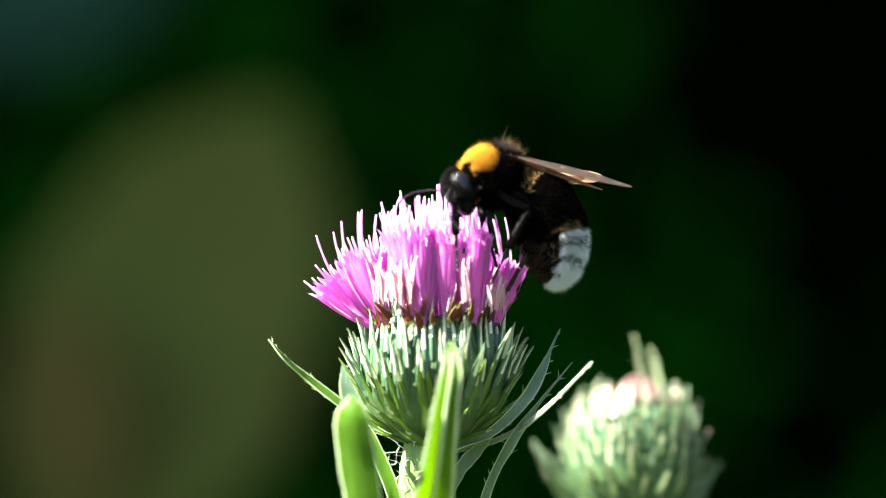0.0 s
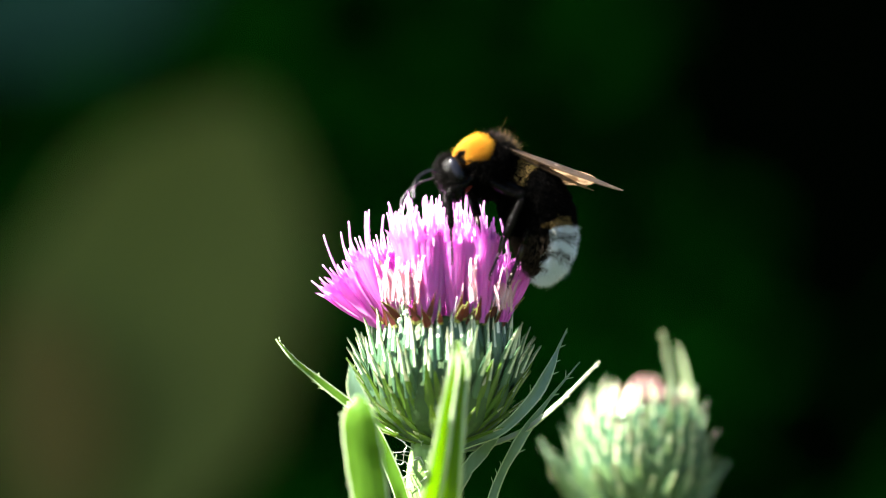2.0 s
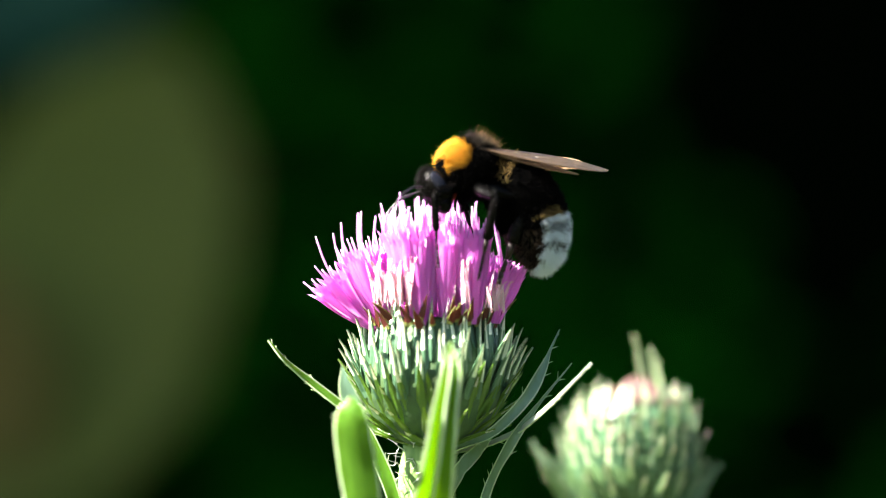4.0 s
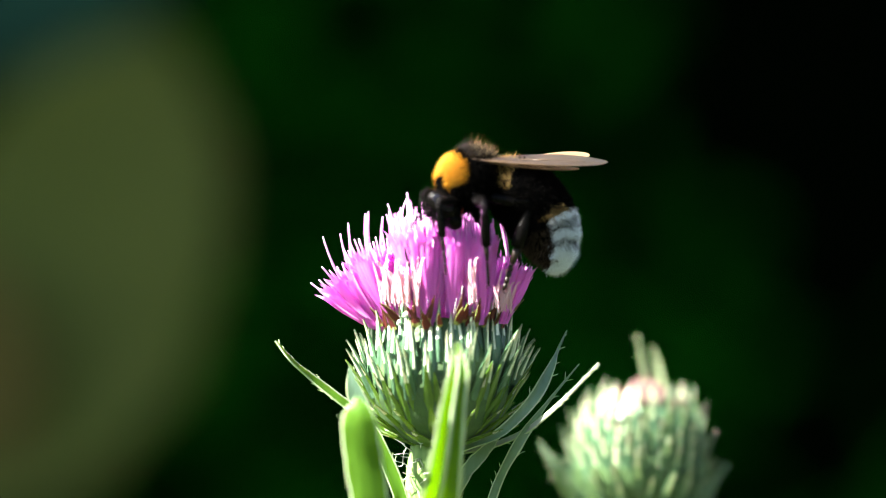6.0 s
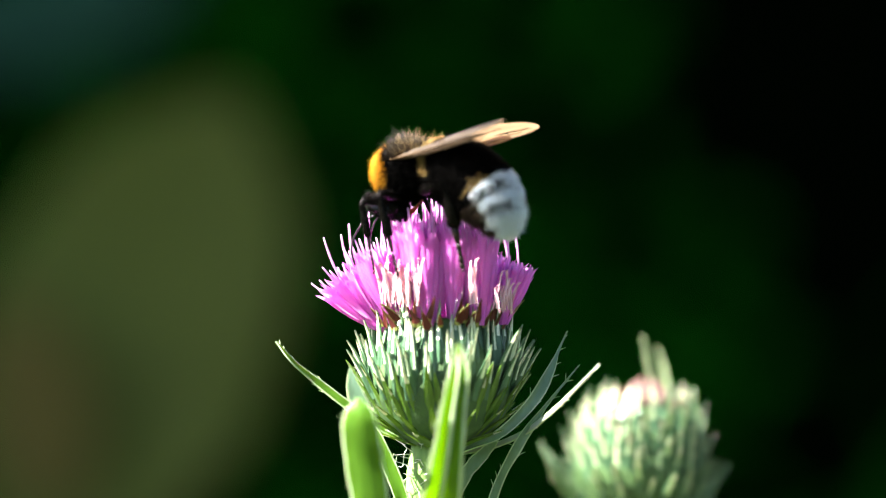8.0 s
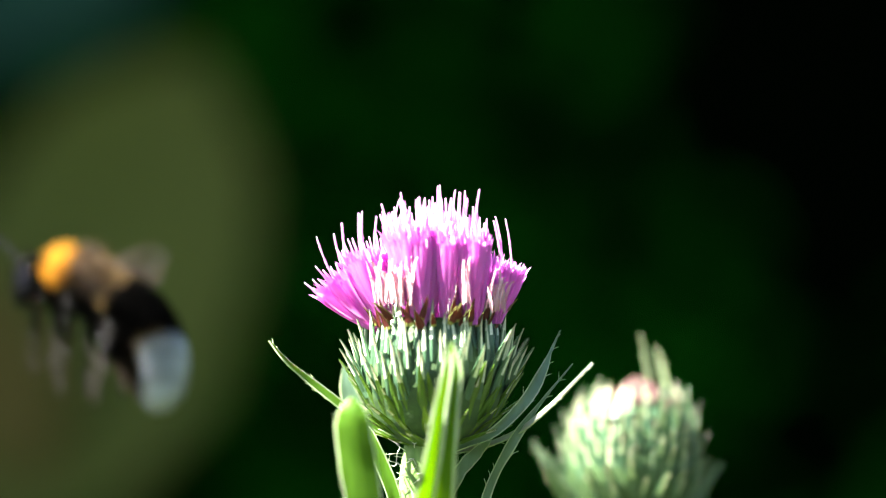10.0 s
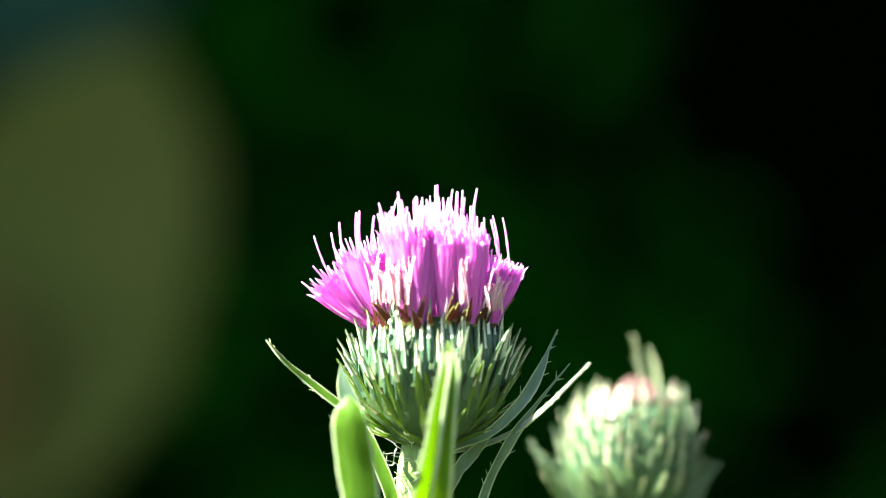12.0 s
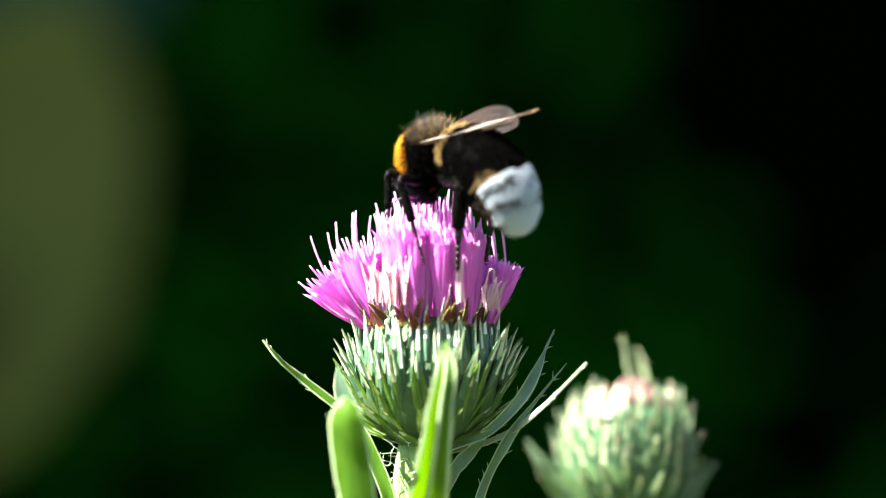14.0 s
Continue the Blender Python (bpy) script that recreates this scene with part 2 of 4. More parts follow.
def hedge():
    """A dense hedge across the view; its leaves thin out to one side, baring a backing painted near-black as deep
    shade.
    """
    rnd = random.Random(4)
    thing = new("hedge")
    thing.location = (0, 2.6, 0)
    g = Geo()
    for _ in range(6500):
        x, z = rnd.uniform(-1500, 1500), rnd.uniform(20, 2300)
        # leaves thin out up and to the right, baring the painted shade
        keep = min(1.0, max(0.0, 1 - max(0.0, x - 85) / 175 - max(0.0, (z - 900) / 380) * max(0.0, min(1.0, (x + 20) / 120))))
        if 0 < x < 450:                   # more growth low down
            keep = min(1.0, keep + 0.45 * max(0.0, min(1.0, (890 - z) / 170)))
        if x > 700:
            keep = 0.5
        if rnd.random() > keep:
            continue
        a, e = rnd.uniform(0, 6.28), rnd.uniform(-0.9, 0.3)
        way = Vector((math.cos(a) * math.cos(e), -abs(math.sin(a)) * math.cos(e), math.sin(e)))
        up = Vector((rnd.gauss(0, 0.5), rnd.gauss(-0.6, 0.4), 1))
        leaf_shape(g, (x, rnd.gauss(0, 70), z), way, up, rnd.uniform(45, 80), rnd.uniform(25, 45))
    for _ in range(3600):             # growth over the top and the far side
        x = rnd.uniform(-1650, 1650)
        if rnd.random() < 0.45:
            p = (x, rnd.uniform(180, 640), 2340 + rnd.gauss(0, 50))
        else:
            p = (x, 640 + rnd.gauss(0, 60), rnd.uniform(20, 2350))
        a = rnd.uniform(0, 6.28)
        leaf_shape(g, p, (math.cos(a), abs(math.sin(a)), rnd.uniform(-0.5, 0.5)), (rnd.gauss(0, 0.5), rnd.gauss(0.4, 0.4), 1), rnd.uniform(60, 110), rnd.uniform(35, 60))
    tagged(part("foliage", g.mesh("foliage", HEDGE), thing), kind="stuff")
    # backing sheet behind the leaves, the hedge's shade put into its colour
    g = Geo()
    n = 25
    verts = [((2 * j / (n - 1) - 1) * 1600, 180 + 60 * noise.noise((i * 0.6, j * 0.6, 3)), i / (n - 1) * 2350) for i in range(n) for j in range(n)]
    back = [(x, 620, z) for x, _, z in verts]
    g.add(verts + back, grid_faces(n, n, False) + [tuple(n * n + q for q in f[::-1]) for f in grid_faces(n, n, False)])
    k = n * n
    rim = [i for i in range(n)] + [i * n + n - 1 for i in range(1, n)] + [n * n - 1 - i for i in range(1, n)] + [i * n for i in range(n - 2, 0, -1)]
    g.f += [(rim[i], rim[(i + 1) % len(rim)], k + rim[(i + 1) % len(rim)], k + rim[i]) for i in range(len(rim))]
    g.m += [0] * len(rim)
    part("shade_backing", g.mesh("shade_backing", HEDGE_SHADE), thing, "near-black backing painted as the hedge's inner shade")
    return tagged(thing, "dark green leafy hedge in deep shade", "hedge", kind="")


def unseen_shade_tree():
    """An unseen tree, added beyond the meadow edge so that its crown keeps the sun off the hedge and leaf plants."""
    rnd = random.Random(9)
    thing = new("tree")
    # placed along the sun's way to block it; stands outside the view
    base = Vector((-2.43, 2.11, 0))
    thing.location = base
    g = Geo()
    tube(g, spline([(0, 0, -40), (30, 20, 900), (-40, 10, 2000), (20, 0, 3400)], 12), [150, 120, 100, 50], 10)
    part("trunk", g.mesh("trunk", BARK), thing)
    for k in range(9):
        g = Geo()
        a = k * 2.4
        z = 1700 + k * 170
        tube(g, spline([(0, 0, z), (500 * math.cos(a), 500 * math.sin(a), z + 350), (1100 * math.cos(a), 1100 * math.sin(a), z + 450)], 6), [55, 35, 12], 6)
        part("limb", g.mesh("limb", BARK), thing)
    g = Geo()
    for _ in range(12000):
        while True:
            p = Vector((rnd.uniform(-1, 1), rnd.uniform(-1, 1), rnd.uniform(-1, 1)))
            r = p.length
            if r < 1 + 0.14 * noise.noise(p * 2.5):
                break
        q = Vector((p.x * 1600, p.y * 2300, 3150 + p.z * 1500))
        a = rnd.uniform(0, 6.28)
        leaf_shape(g, q, (math.cos(a), math.sin(a), rnd.uniform(-0.7, 0.2)), (rnd.gauss(0, 0.4), rnd.gauss(0, 0.4), 1), rnd.uniform(130, 210), rnd.uniform(80, 130))
    tagged(part("crown", g.mesh("crown", HEDGE), thing), kind="stuff")
    return tagged(thing, "broad dark green tree added out of view to shade the hedge", "tree")


def broad_leaf_plant(name, label, mat, spot, length, width, tilt, facing, seed, second=None, drift=(30, 25)):
    """A tall stalk with one or two broad leaves, rooted in the ground; returns the stalk, whose origin is at the leaf."""
    thing = new(name)
    thing.location = spot
    g = Geo()
    way = Vector((math.sin(radians(tilt)), 0, math.cos(radians(tilt))))
    line = [way * (length * (k / 13 - 0.5)) + Vector(facing).normalized() * (-6 * math.sin(k / 13 * 3)) for k in range(14)]
    blade(g, line, [width * w for w in (0.04, 0.30, 0.42, 0.485, 0.5, 0.49, 0.44, 0.33, 0.04)], facing, 0.12, 0.1, 0.6, 0.05, seed=seed)
    part("leaf", g.mesh("leaf", mat), thing)
    if second:
        g = Geo()
        off, ln, wd, tl, mt = second
        way2 = Vector((math.sin(radians(tl)), 0.1, math.cos(radians(tl))))
        line2 = [Vector(off) + way2 * (ln * (k / 13 - 0.5)) for k in range(14)]
        blade(g, line2, [2, wd * 0.36, wd * 0.5, wd * 0.45, wd * 0.3, 1], facing, 0.15, 0.1, 0.6, 0.1, seed=seed + 1)
        part("leaf", g.mesh("leaf", mt), thing)
    g = Geo()
    foot = Vector((drift[0], drift[1], -spot[2] / MM))
    tube(g, rod([line[0] + Vector((0, 2, 4)), line[0] * 1.3 + Vector((8, 10, -60)), foot * 0.6, foot], 24), [1.6, 2.2, 3, 4], 8)
    part("stalk", g.mesh("stalk", mat), thing)
    return tagged(thing, label, "plant")


ground_sheet()
hedge()
unseen_shade_tree()
# stands in the shade of the added tree, not in the sun
olive_plant = broad_leaf_plant("broad_leaf_plant", "olive green broad leaf on a tall stalk", OLIVE,
                               at(330, 500, 440), 106, 66, 23, (-0.25, -0.9, 0.35), 3, ((-17, -5, -14), 44, 24, -12, BROWNLEAF))
teal_plant = broad_leaf_plant("blue_green_plant", "blue-green shaded broad leaf on a tall stalk", TEAL,
                              at(60, 0, 760), 84, 46, 75, (0.1, -0.8, 0.6), 5, None, (-260, 60))
# ---- thistles ----
STEP = UNIT / MM     # millimetres in a grid step


def bract_mesh(name, length, width, spread, slots, n=8, keel=0.35, tip_rows=2, full=1.0):
    """A narrow pointed scale: rises along z, its outer face looks along y, its tip stands off by spread."""
    g = Geo()
    verts, low = [], []
    for i in range(n):
        u = i / (n - 1)
        w = width * min(1.0, 0.7 + 1.2 * u) * (1 - u ** full) ** 0.85 + 0.014
        y = spread * u ** 2.2 + 0.05
        z = length * u
        for c in (-1, -0.5, 0, 0.5, 1):
            verts.append((c * w, y + (1 - abs(c)) * keel * w + 0.05, z))
            low.append((c * w, y - 0.04 + (1 - abs(c)) * keel * 0.5 * w, z))
    k = 5 * n
    f = grid_faces(n, 5, False)
    for q, face in enumerate(f):
        row = q // 4
        slot = 1 if row >= n - 1 - tip_rows else (2 if q % 4 in (1, 2) and row >= n // 2 - 1 and len(slots) > 2 else 0)
        g.f.append(tuple(face[::-1]))
        g.m.append(slot)
        g.f.append(tuple(k + i for i in face))
        g.m.append(slot)
    for i in range(n - 1):
        for a, b in ((i * 5, (i + 1) * 5), ((i + 1) * 5 + 4, i * 5 + 4)):
            g.f.append((a, b, k + b, k + a))
            g.m.append(0)
    g.v += verts + low
    return g.mesh(name, slots)


def floret_mesh(name, tube_len, style_len, curl, seed, fat=1.0):
    """A thin corolla tube that widens into narrow lobes, with the pale style standing out of it; it bends back along -x by curl."""
    rnd = random.Random(seed)
    g = Geo()
    total = tube_len + style_len

    def mid(z):
        u = z / total
        return Vector((-0.5 * curl * z * z + 0.10 * math.sin(u * 5 + seed), 0.08 * math.sin(u * 4 + seed * 2), z))

    line = [mid(tube_len * k / 8) for k in range(9)]
    tube(g, line, [r * fat for r in (0.06, 0.09, 0.13, 0.18, 0.22, 0.25, 0.26)], 8, 0, False)
    top = line[-1]
    for k in range(5):
        a = k * 1.2566 + rnd.random() * 0.4
        d = Vector((math.cos(a), math.sin(a), 0))
        reach = rnd.uniform(0.5, 1.1)
        s = Vector((-d.y, d.x, 0)) * 0.10 * fat
        p0, p1, p2 = top + d * 0.25 * fat - Vector((0, 0, 0.3)), top + d * 0.28 * fat + Vector((0, 0, reach * 0.6)), top + d * (0.30 * fat + 0.2 * rnd.random()) + Vector((0, 0, reach * 1.2))
        g.add([p0 - s * 1.5, p0 + s * 1.5, p1 + s, p2, p1 - s, p1 + d * 0.06], [(0, 1, 2, 5, 4), (4, 5, 3), (5, 2, 3)], 0)
    line = [mid(tube_len * 0.8 + (total - tube_len * 0.8) * k / 12) for k in range(13)]
    joint = rnd.uniform(0.55, 0.7)       # the ring of hairs where the style forks
    rr = [0.082 + 0.03 * math.exp(-((k / 24 - joint) / 0.035) ** 2) - 0.03 * max(0.0, k / 24 - 0.9) / 0.1 for k in range(25)]
    tube(g, line, rr, 7, 1)
    return g.mesh(name, [COROLLA, STYLE])


PROFILE_Z = [128, 108, 78, 28, -12, -52, -82, -112]          # grid rows under the widest ring
PROFILE_R = [22, 72, 110, 136, 140, 129, 116, 106]


BUD_Z = [128, 108, 78, 28, -12, -60, -100, -128, -150, -166]
BUD_R = [22, 72, 112, 138, 143, 138, 122, 98, 66, 30]


def head_radius(row, shape=(PROFILE_Z, PROFILE_R)):
    return float(np.interp(row, shape[0][::-1], shape[1][::-1]))


def involucre(thing, m, scale, rows, seed, pieces, per_ring, top_row=-88, low=None, shape=(PROFILE_Z, PROFILE_R)):
    """The green cup of a thistle head and its overlapping scales, each a piece of its own."""
    rnd = random.Random(seed)
    g = Geo()
    prof = [shape[0][0] + (shape[0][-1] - shape[0][0]) * k / 23 for k in range(24)]
    verts = []
    for row in prof:
        r = (head_radius(row, shape) - 9) * STEP * scale
        verts += [(r * math.cos(a), r * math.sin(a), -row * STEP * scale) for a in (2 * math.pi * k / 32 for k in range(32))]
    g.add(verts, grid_faces(24, 32, True) + [tuple(range(32)), tuple(23 * 32 + k for k in range(32))[::-1]])
    cup = part("involucre", g.mesh("involucre", BODY), thing, "round green cup of overlapping spiny scales", m)
    for i in range(rows):
        u = i / (rows - 1)
        row = 112 - u * (112 - top_row)
        r = head_radius(row, shape)
        slope = math.atan2(head_radius(row - 4, shape) - head_radius(row + 4, shape), 8.0)
        count = max(9, int(per_ring * r / 150 + 1))
        for k in range(count):
            a = 2 * math.pi * (k + 0.5 * (i % 2)) / count + rnd.gauss(0, 0.05)
            out = Vector((math.cos(a), math.sin(a), 0))
            up = (Vector((0, 0, 1)) * math.cos(slope) + out * math.sin(slope) + Vector((rnd.gauss(0, 0.07), rnd.gauss(0, 0.07), 0))).normalized()
            tip = up + out * (rnd.uniform(0.0, 0.13) + 0.02 * u)
            p = (out * (r - 15) + Vector((0, 0, -row))) * STEP * scale * MM
            side = tip.cross(out)
            mt = basis(p, side, tip)
            if mt.col[1].to_3d().dot(out) < 0:
                mt = basis(p, -side, tip)
            k2 = scale * rnd.uniform(0.85, 1.15) * (0.95 + 0.08 * u)
            part("bract", (low if low and u < 0.45 else pieces)[rnd.randrange(len(low if low and u < 0.45 else pieces))], cup, "", mt @ Matrix.Diagonal((k2 * rnd.uniform(0.9, 1.15), k2, k2, 1)))


def leaf_part(thing, name, origin, pts, widths, facing, mats, seed, label="", **kw):
    """A leaf of the thistle through a few places (grid column, row, millimetres back)."""
    g = Geo()
    line = spline([(at(*p) - origin) / MM for p in pts], 22)
    blade(g, line, [w * STEP for w in widths], facing, edge_slot=1, seed=seed, slot=0, **kw)
    rnd = random.Random(seed)
    ww = np.interp(np.linspace(0, 1, 22), np.linspace(0, 1, len(widths)), widths)
    for i in range(2, 21):            # marginal spines
        d = (line[i] - line[i - 1]).normalized()
        s = d.cross(Vector(facing)).normalized()
        for sg in (-1, 1):
            if rnd.random() < 0.24:
                lift = s.cross(d).normalized() * ww[i] * STEP * (kw.get("fold", 0.15) + kw.get("cup", 0.0)) * 0.95
                p = line[i] + s * sg * ww[i] * STEP * 0.95 + lift
                tube(g, [p, p + (s * sg * 0.8 + d) * rnd.uniform(0.12, 0.5)], [0.05, 0.01], 4, 1)
    return part(name, g.mesh(name, mats), thing, label, Matrix.Translation(origin - thing.location))


def main_thistle():
    foot = at(744, 880) + Vector((0.03, 0.02, 0))
    thing = new("thistle")
    thing.location = (foot.x, foot.y, 0)
    head = at(768, 672)
    rel = Matrix.Translation(head - thing.location)
    pieces = [bract_mesh("bract", ln, wd, sp, [BRACT, BRACT_TIP, KEEL], n=10, keel=0.95, tip_rows=2, full=1.35) for ln, wd, sp in ((3.9, 0.40, 0.36), (4.3, 0.37, 0.5), (3.6, 0.43, 0.25), (4.6, 0.33, 0.75))]
    low = [bract_mesh("bract", ln, wd, sp, [BRACT_LOW, tip, BRACT_LOW], n=10, keel=0.45, tip_rows=tr, full=1.5) for ln, wd, sp, tip, tr in ((3.9, 0.40, 0.08, BRACT_LOW, 1), (3.6, 0.44, 0.03, BRACT_LOW, 1), (4.2, 0.36, 0.22, BRACT_TIP, 2), (4.0, 0.38, 0.16, BRACT_TIP, 3))]
    involucre(thing, rel, 1.0, 9, 5, pieces, 32, top_row=-56, low=low)
    # crown of florets on a flat receptacle
    g = Geo()
    ellipsoid(g, (0, 0, 4.1), (4.1, 4.1, 0.8))
    crown = part("flower_head", g.mesh("flower_head", BRACT_YELLOW), thing, "purple-pink crown of thin florets with pale tips", rel @ pose(0, 0, 0, 0, -1, 0))
    rnd = random.Random(12)
    upright = [floret_mesh("floret", tl, sl, c, k) for k, (tl, sl, c) in enumerate(((6.2, 3.3, 0.0), (5.9, 3.0, 0.012), (6.4, 3.5, -0.008), (5.8, 2.7, 0.006), (6.1, 2.3, 0.01)))]
    curved = [floret_mesh("floret", tl, sl, c, k + 10) for k, (tl, sl, c) in enumerate(((5.2, 3.9, 0.085), (5.5, 3.5, 0.075), (4.9, 4.2, 0.095)))]
    budding = [floret_mesh("floret", tl, sl, c, k + 20) for k, (tl, sl, c) in enumerate(((5.4, 0.5, 0.03), (5.7, 0.8, 0.02), (5.0, 0.4, 0.035)))]
    fanned = [floret_mesh("floret", tl, sl, c, k + 30, 1.5) for k, (tl, sl, c) in enumerate(((6.6, 1.6, 0.02), (6.9, 1.9, 0.015), (6.4, 1.2, 0.025)))]

    def set_floret(mesh, foot, way, out, wide=1.0, tall=1.0):
        part("floret", mesh, crown, "", basis(foot * MM, out, way) @ Matrix.Diagonal((wide, wide, tall, 1)))

    n = 190
    for k in range(n):
        rho = math.sqrt((k + 0.5) / n)
        a = k * 2.39996 + rnd.gauss(0, 0.08)
        out = Vector((math.cos(a), math.sin(a), 0))
        if rho > 0.78 and out.y < -0.3:
            continue                                  # the fans below stand here
        most = 55 if out.x < 0 else 36
        side = abs(out.x) ** 1.4
        outer = rho > 0.66 and abs(out.x) > 0.4
        lean = radians(1.5 + (9 * (1 - side) + most * side) * rho ** (2.4 if outer else 4.0) + rnd.gauss(0, 2.0))
        way = out * math.sin(lean) + Vector((0, 0, 1)) * math.cos(lean) + Vector((rnd.gauss(0, 0.02), rnd.gauss(0, 0.02), 0))
        foot = out * (rho * 4.35) + Vector((0.25, 0, 4.8 - 0.9 * rho * rho))
        if outer:
            mesh = (curved if rnd.random() < 0.6 else budding)[rnd.randrange(3)]
            tall = rnd.uniform(0.93, 1.05) * (0.84 if out.x > 0 else 0.91)
        else:
            mesh = upright[rnd.randrange(5)]
            tall = (1.02 - 0.10 * rho * rho + 0.10 * min(0.0, out.x) * rho) * rnd.uniform(0.94, 1.05)
        set_floret(mesh, foot, way, out, 1.0, tall)
    # fans of florets on the sunny face: foot across and deep, lean from, lean to, how many, height
    for fx, fy, lo, hi, count, tall in ((-0.8, -4.5, -22, 12, 40, 1.0), (2.9, -4.0, -15, 11, 26, 0.93), (-3.3, -2.3, -36, -10, 20, 0.80), (4.7, -2.1, 10, 31, 10, 0.72),
                                        (1.1, -4.3, -9, 9, 18, 0.96), (-4.3, -1.8, -61, -32, 12, 0.76)):
        for q in range(count):
            u = (q + 0.5) / count
            tilt = radians(lo + (hi - lo) * u + rnd.gauss(0, 1.5))
            edge = (2 * u - 1) ** 2                   # a fan is rounded: its edges lie further in
            way = Vector((math.sin(tilt), 0.16 * edge - rnd.uniform(0.10, 0.20), math.cos(tilt)))
            foot = Vector((fx + (u - 0.5) * 0.9, fy + 0.7 * edge + rnd.uniform(-0.25, 0.25), 4.3 if fx > -4 else 3.9))
            set_floret((fanned if fx < 4 else budding)[rnd.randrange(3)], foot, way, Vector((math.sin(tilt) + 0.01, -0.3, 0)), rnd.uniform(0.85, 1.1), tall * rnd.uniform(0.93, 1.04))
    # inner scales with dark red tips at the foot of the crown
    red = [bract_mesh("inner_bract", ln, wd, sp, [BRACT_YELLOW, BRACT_RED], tip_rows=tr) for ln, wd, sp, tr in ((1.9, 0.34, 0.35, 6), (2.3, 0.50, 0.5, 7), (2.7, 0.38, 0.3, 6))]
    for k in range(52):
        a = 2 * math.pi * k / 52 + rnd.gauss(0, 0.06)
        out = Vector((math.cos(a), math.sin(a), 0))
        tip = Vector((0, 0, 1)) + out * rnd.uniform(0.2, 0.75) + Vector((rnd.gauss(0, 0.25), rnd.gauss(0, 0.2), 0))
        p = (out * 4.95 + Vector((0, 0, 4.5 + rnd.uniform(-0.5, 0.4)))) * MM
        mt = basis(p, tip.cross(out), tip)
        if mt.col[1].to_3d().dot(out) < 0:
            mt = basis(p, -tip.cross(out), tip)
        part("inner_bract", red[k % 3], crown, "", mt @ Matrix.Scale(rnd.uniform(0.65, 1.0), 4))
    g = Geo()
    for _ in range(60):
        a = rnd.uniform(0, 6.2832)
        out = Vector((math.cos(a), math.sin(a), 0))
        q = out * rnd.uniform(3.6, 4.3) + Vector((0, 0, 4.3))
        way = (Vector((0, 0, 1)) + out * rnd.uniform(0.1, 0.75) + Vector((rnd.gauss(0, 0.2), rnd.gauss(0, 0.2), 0))).normalized()
        tube(g, [q, q + way * 1.4, q + way * rnd.uniform(2.2, 3.6) + Vector((rnd.gauss(0, 0.2), rnd.gauss(0, 0.2), 0))], [0.035, 0.03, 0.012], 3)
    tagged(part("pappus", g.mesh("pappus", WOOL), crown, "white silky hairs among the florets"), kind="stuff")
    # stem down to the ground
    g = Geo()
    pts = [at(752, 790), at(738, 840), at(733, 900), at(740, 1100, 2)]
    line = [(p - thing.location) / MM for p in pts] + [Vector((-12, -8, 500)), Vector((-4, -3, 200)), Vector((0, 0, -10))]
    tube(g, rod(line, 60), [1.7, 1.15, 1.3, 1.6, 1.9, 2.2, 2.6, 3.0], 12)
    rnd = random.Random(3)
    sl = rod(line, 400)
    for i in range(4, 70):
        for _ in range(2 if i < 30 else 1):
            a = rnd.uniform(0, 6.28)
            d = Vector((math.cos(a), math.sin(a), rnd.uniform(-0.3, 0.7)))
            p = sl[i] + d * 1.0
            ln = rnd.uniform(0.6, 2.3)
            tube(g, [p, p + d * ln * 0.6, p + d * ln + Vector((0, 0, rnd.uniform(-0.3, 0.3)))], [0.055, 0.04, 0.01], 4, 1)
    part("stem", g.mesh("stem", [STEM, WOOL]), thing, "ridged pale green stem with fine spines")
    # white cobweb hair round the top of the stem
    g = Geo()
    for _ in range(36):
        p = (at(rnd.uniform(688, 752), rnd.uniform(780, 900), rnd.uniform(-3, 2)) - thing.location) / MM
        d = Vector((rnd.gauss(0, 1), rnd.gauss(0, 0.6), rnd.gauss(0, 0.7))).normalized()
        bend = Vector((rnd.gauss(0, 0.5), rnd.gauss(0, 0.4), rnd.gauss(0, 0.5)))
        ln = rnd.uniform(0.5, 1.5)
        tube(g, spline([p, p + d * ln * 0.5 + bend * 0.35, p + d * ln + bend * 0.1], 6), [0.035, 0.035, 0.015], 4)
    tagged(part("cobweb_hair", g.mesh("cobweb_hair", WOOL), thing, "white curly cobweb hair on the stem"), kind="stuff")
    # withered florets that hang out at the foot of the crown
    shreds = [(cx + rnd.uniform(-wide, wide), cy + rnd.uniform(-6, 6), rnd.uniform(-22, 14) if cx < 770 else rnd.uniform(-10, 14), -rnd.uniform(0.55, 1.0) * high, rnd.uniform(1.8, 5.0 if cx < 770 else 3.2))
              for cx, cy, wide, high, count in ((696, 536, 34, 84, 32), (823, 538, 10, 84, 4), (876, 548, 17, 72, 15)) for _ in range(count)]
    for gx, gy, dx, dy, wd in shreds:
        g = Geo()
        back = -5.3 + ((gx - 775) / 118) ** 2 * 2.2 + rnd.uniform(-0.5, 0.3)
        pts = [at(gx, gy, back), at(gx + dx * 0.4, gy + dy * 0.5, back - 0.3), at(gx + dx, gy + dy * 0.93, back - 0.4), at(gx + dx * 1.3 + 2, gy + dy, back - 0.6)]
        blade(g, spline([(p - thing.location) / MM for p in pts], 10), [wd * 0.6 * STEP, wd * STEP, wd * 0.8 * STEP, wd * 0.5 * STEP, 0.03], (-0.6, -0.75, 0.3), 0.45, 0.3, 0.04, 0.3, seed=int(gx * 7))
        tip = part("withered_floret", g.mesh("withered_floret", WITHERED), crown, "pale pink papery withered floret")
        tip.matrix_basis = crown.matrix_basis.inverted()
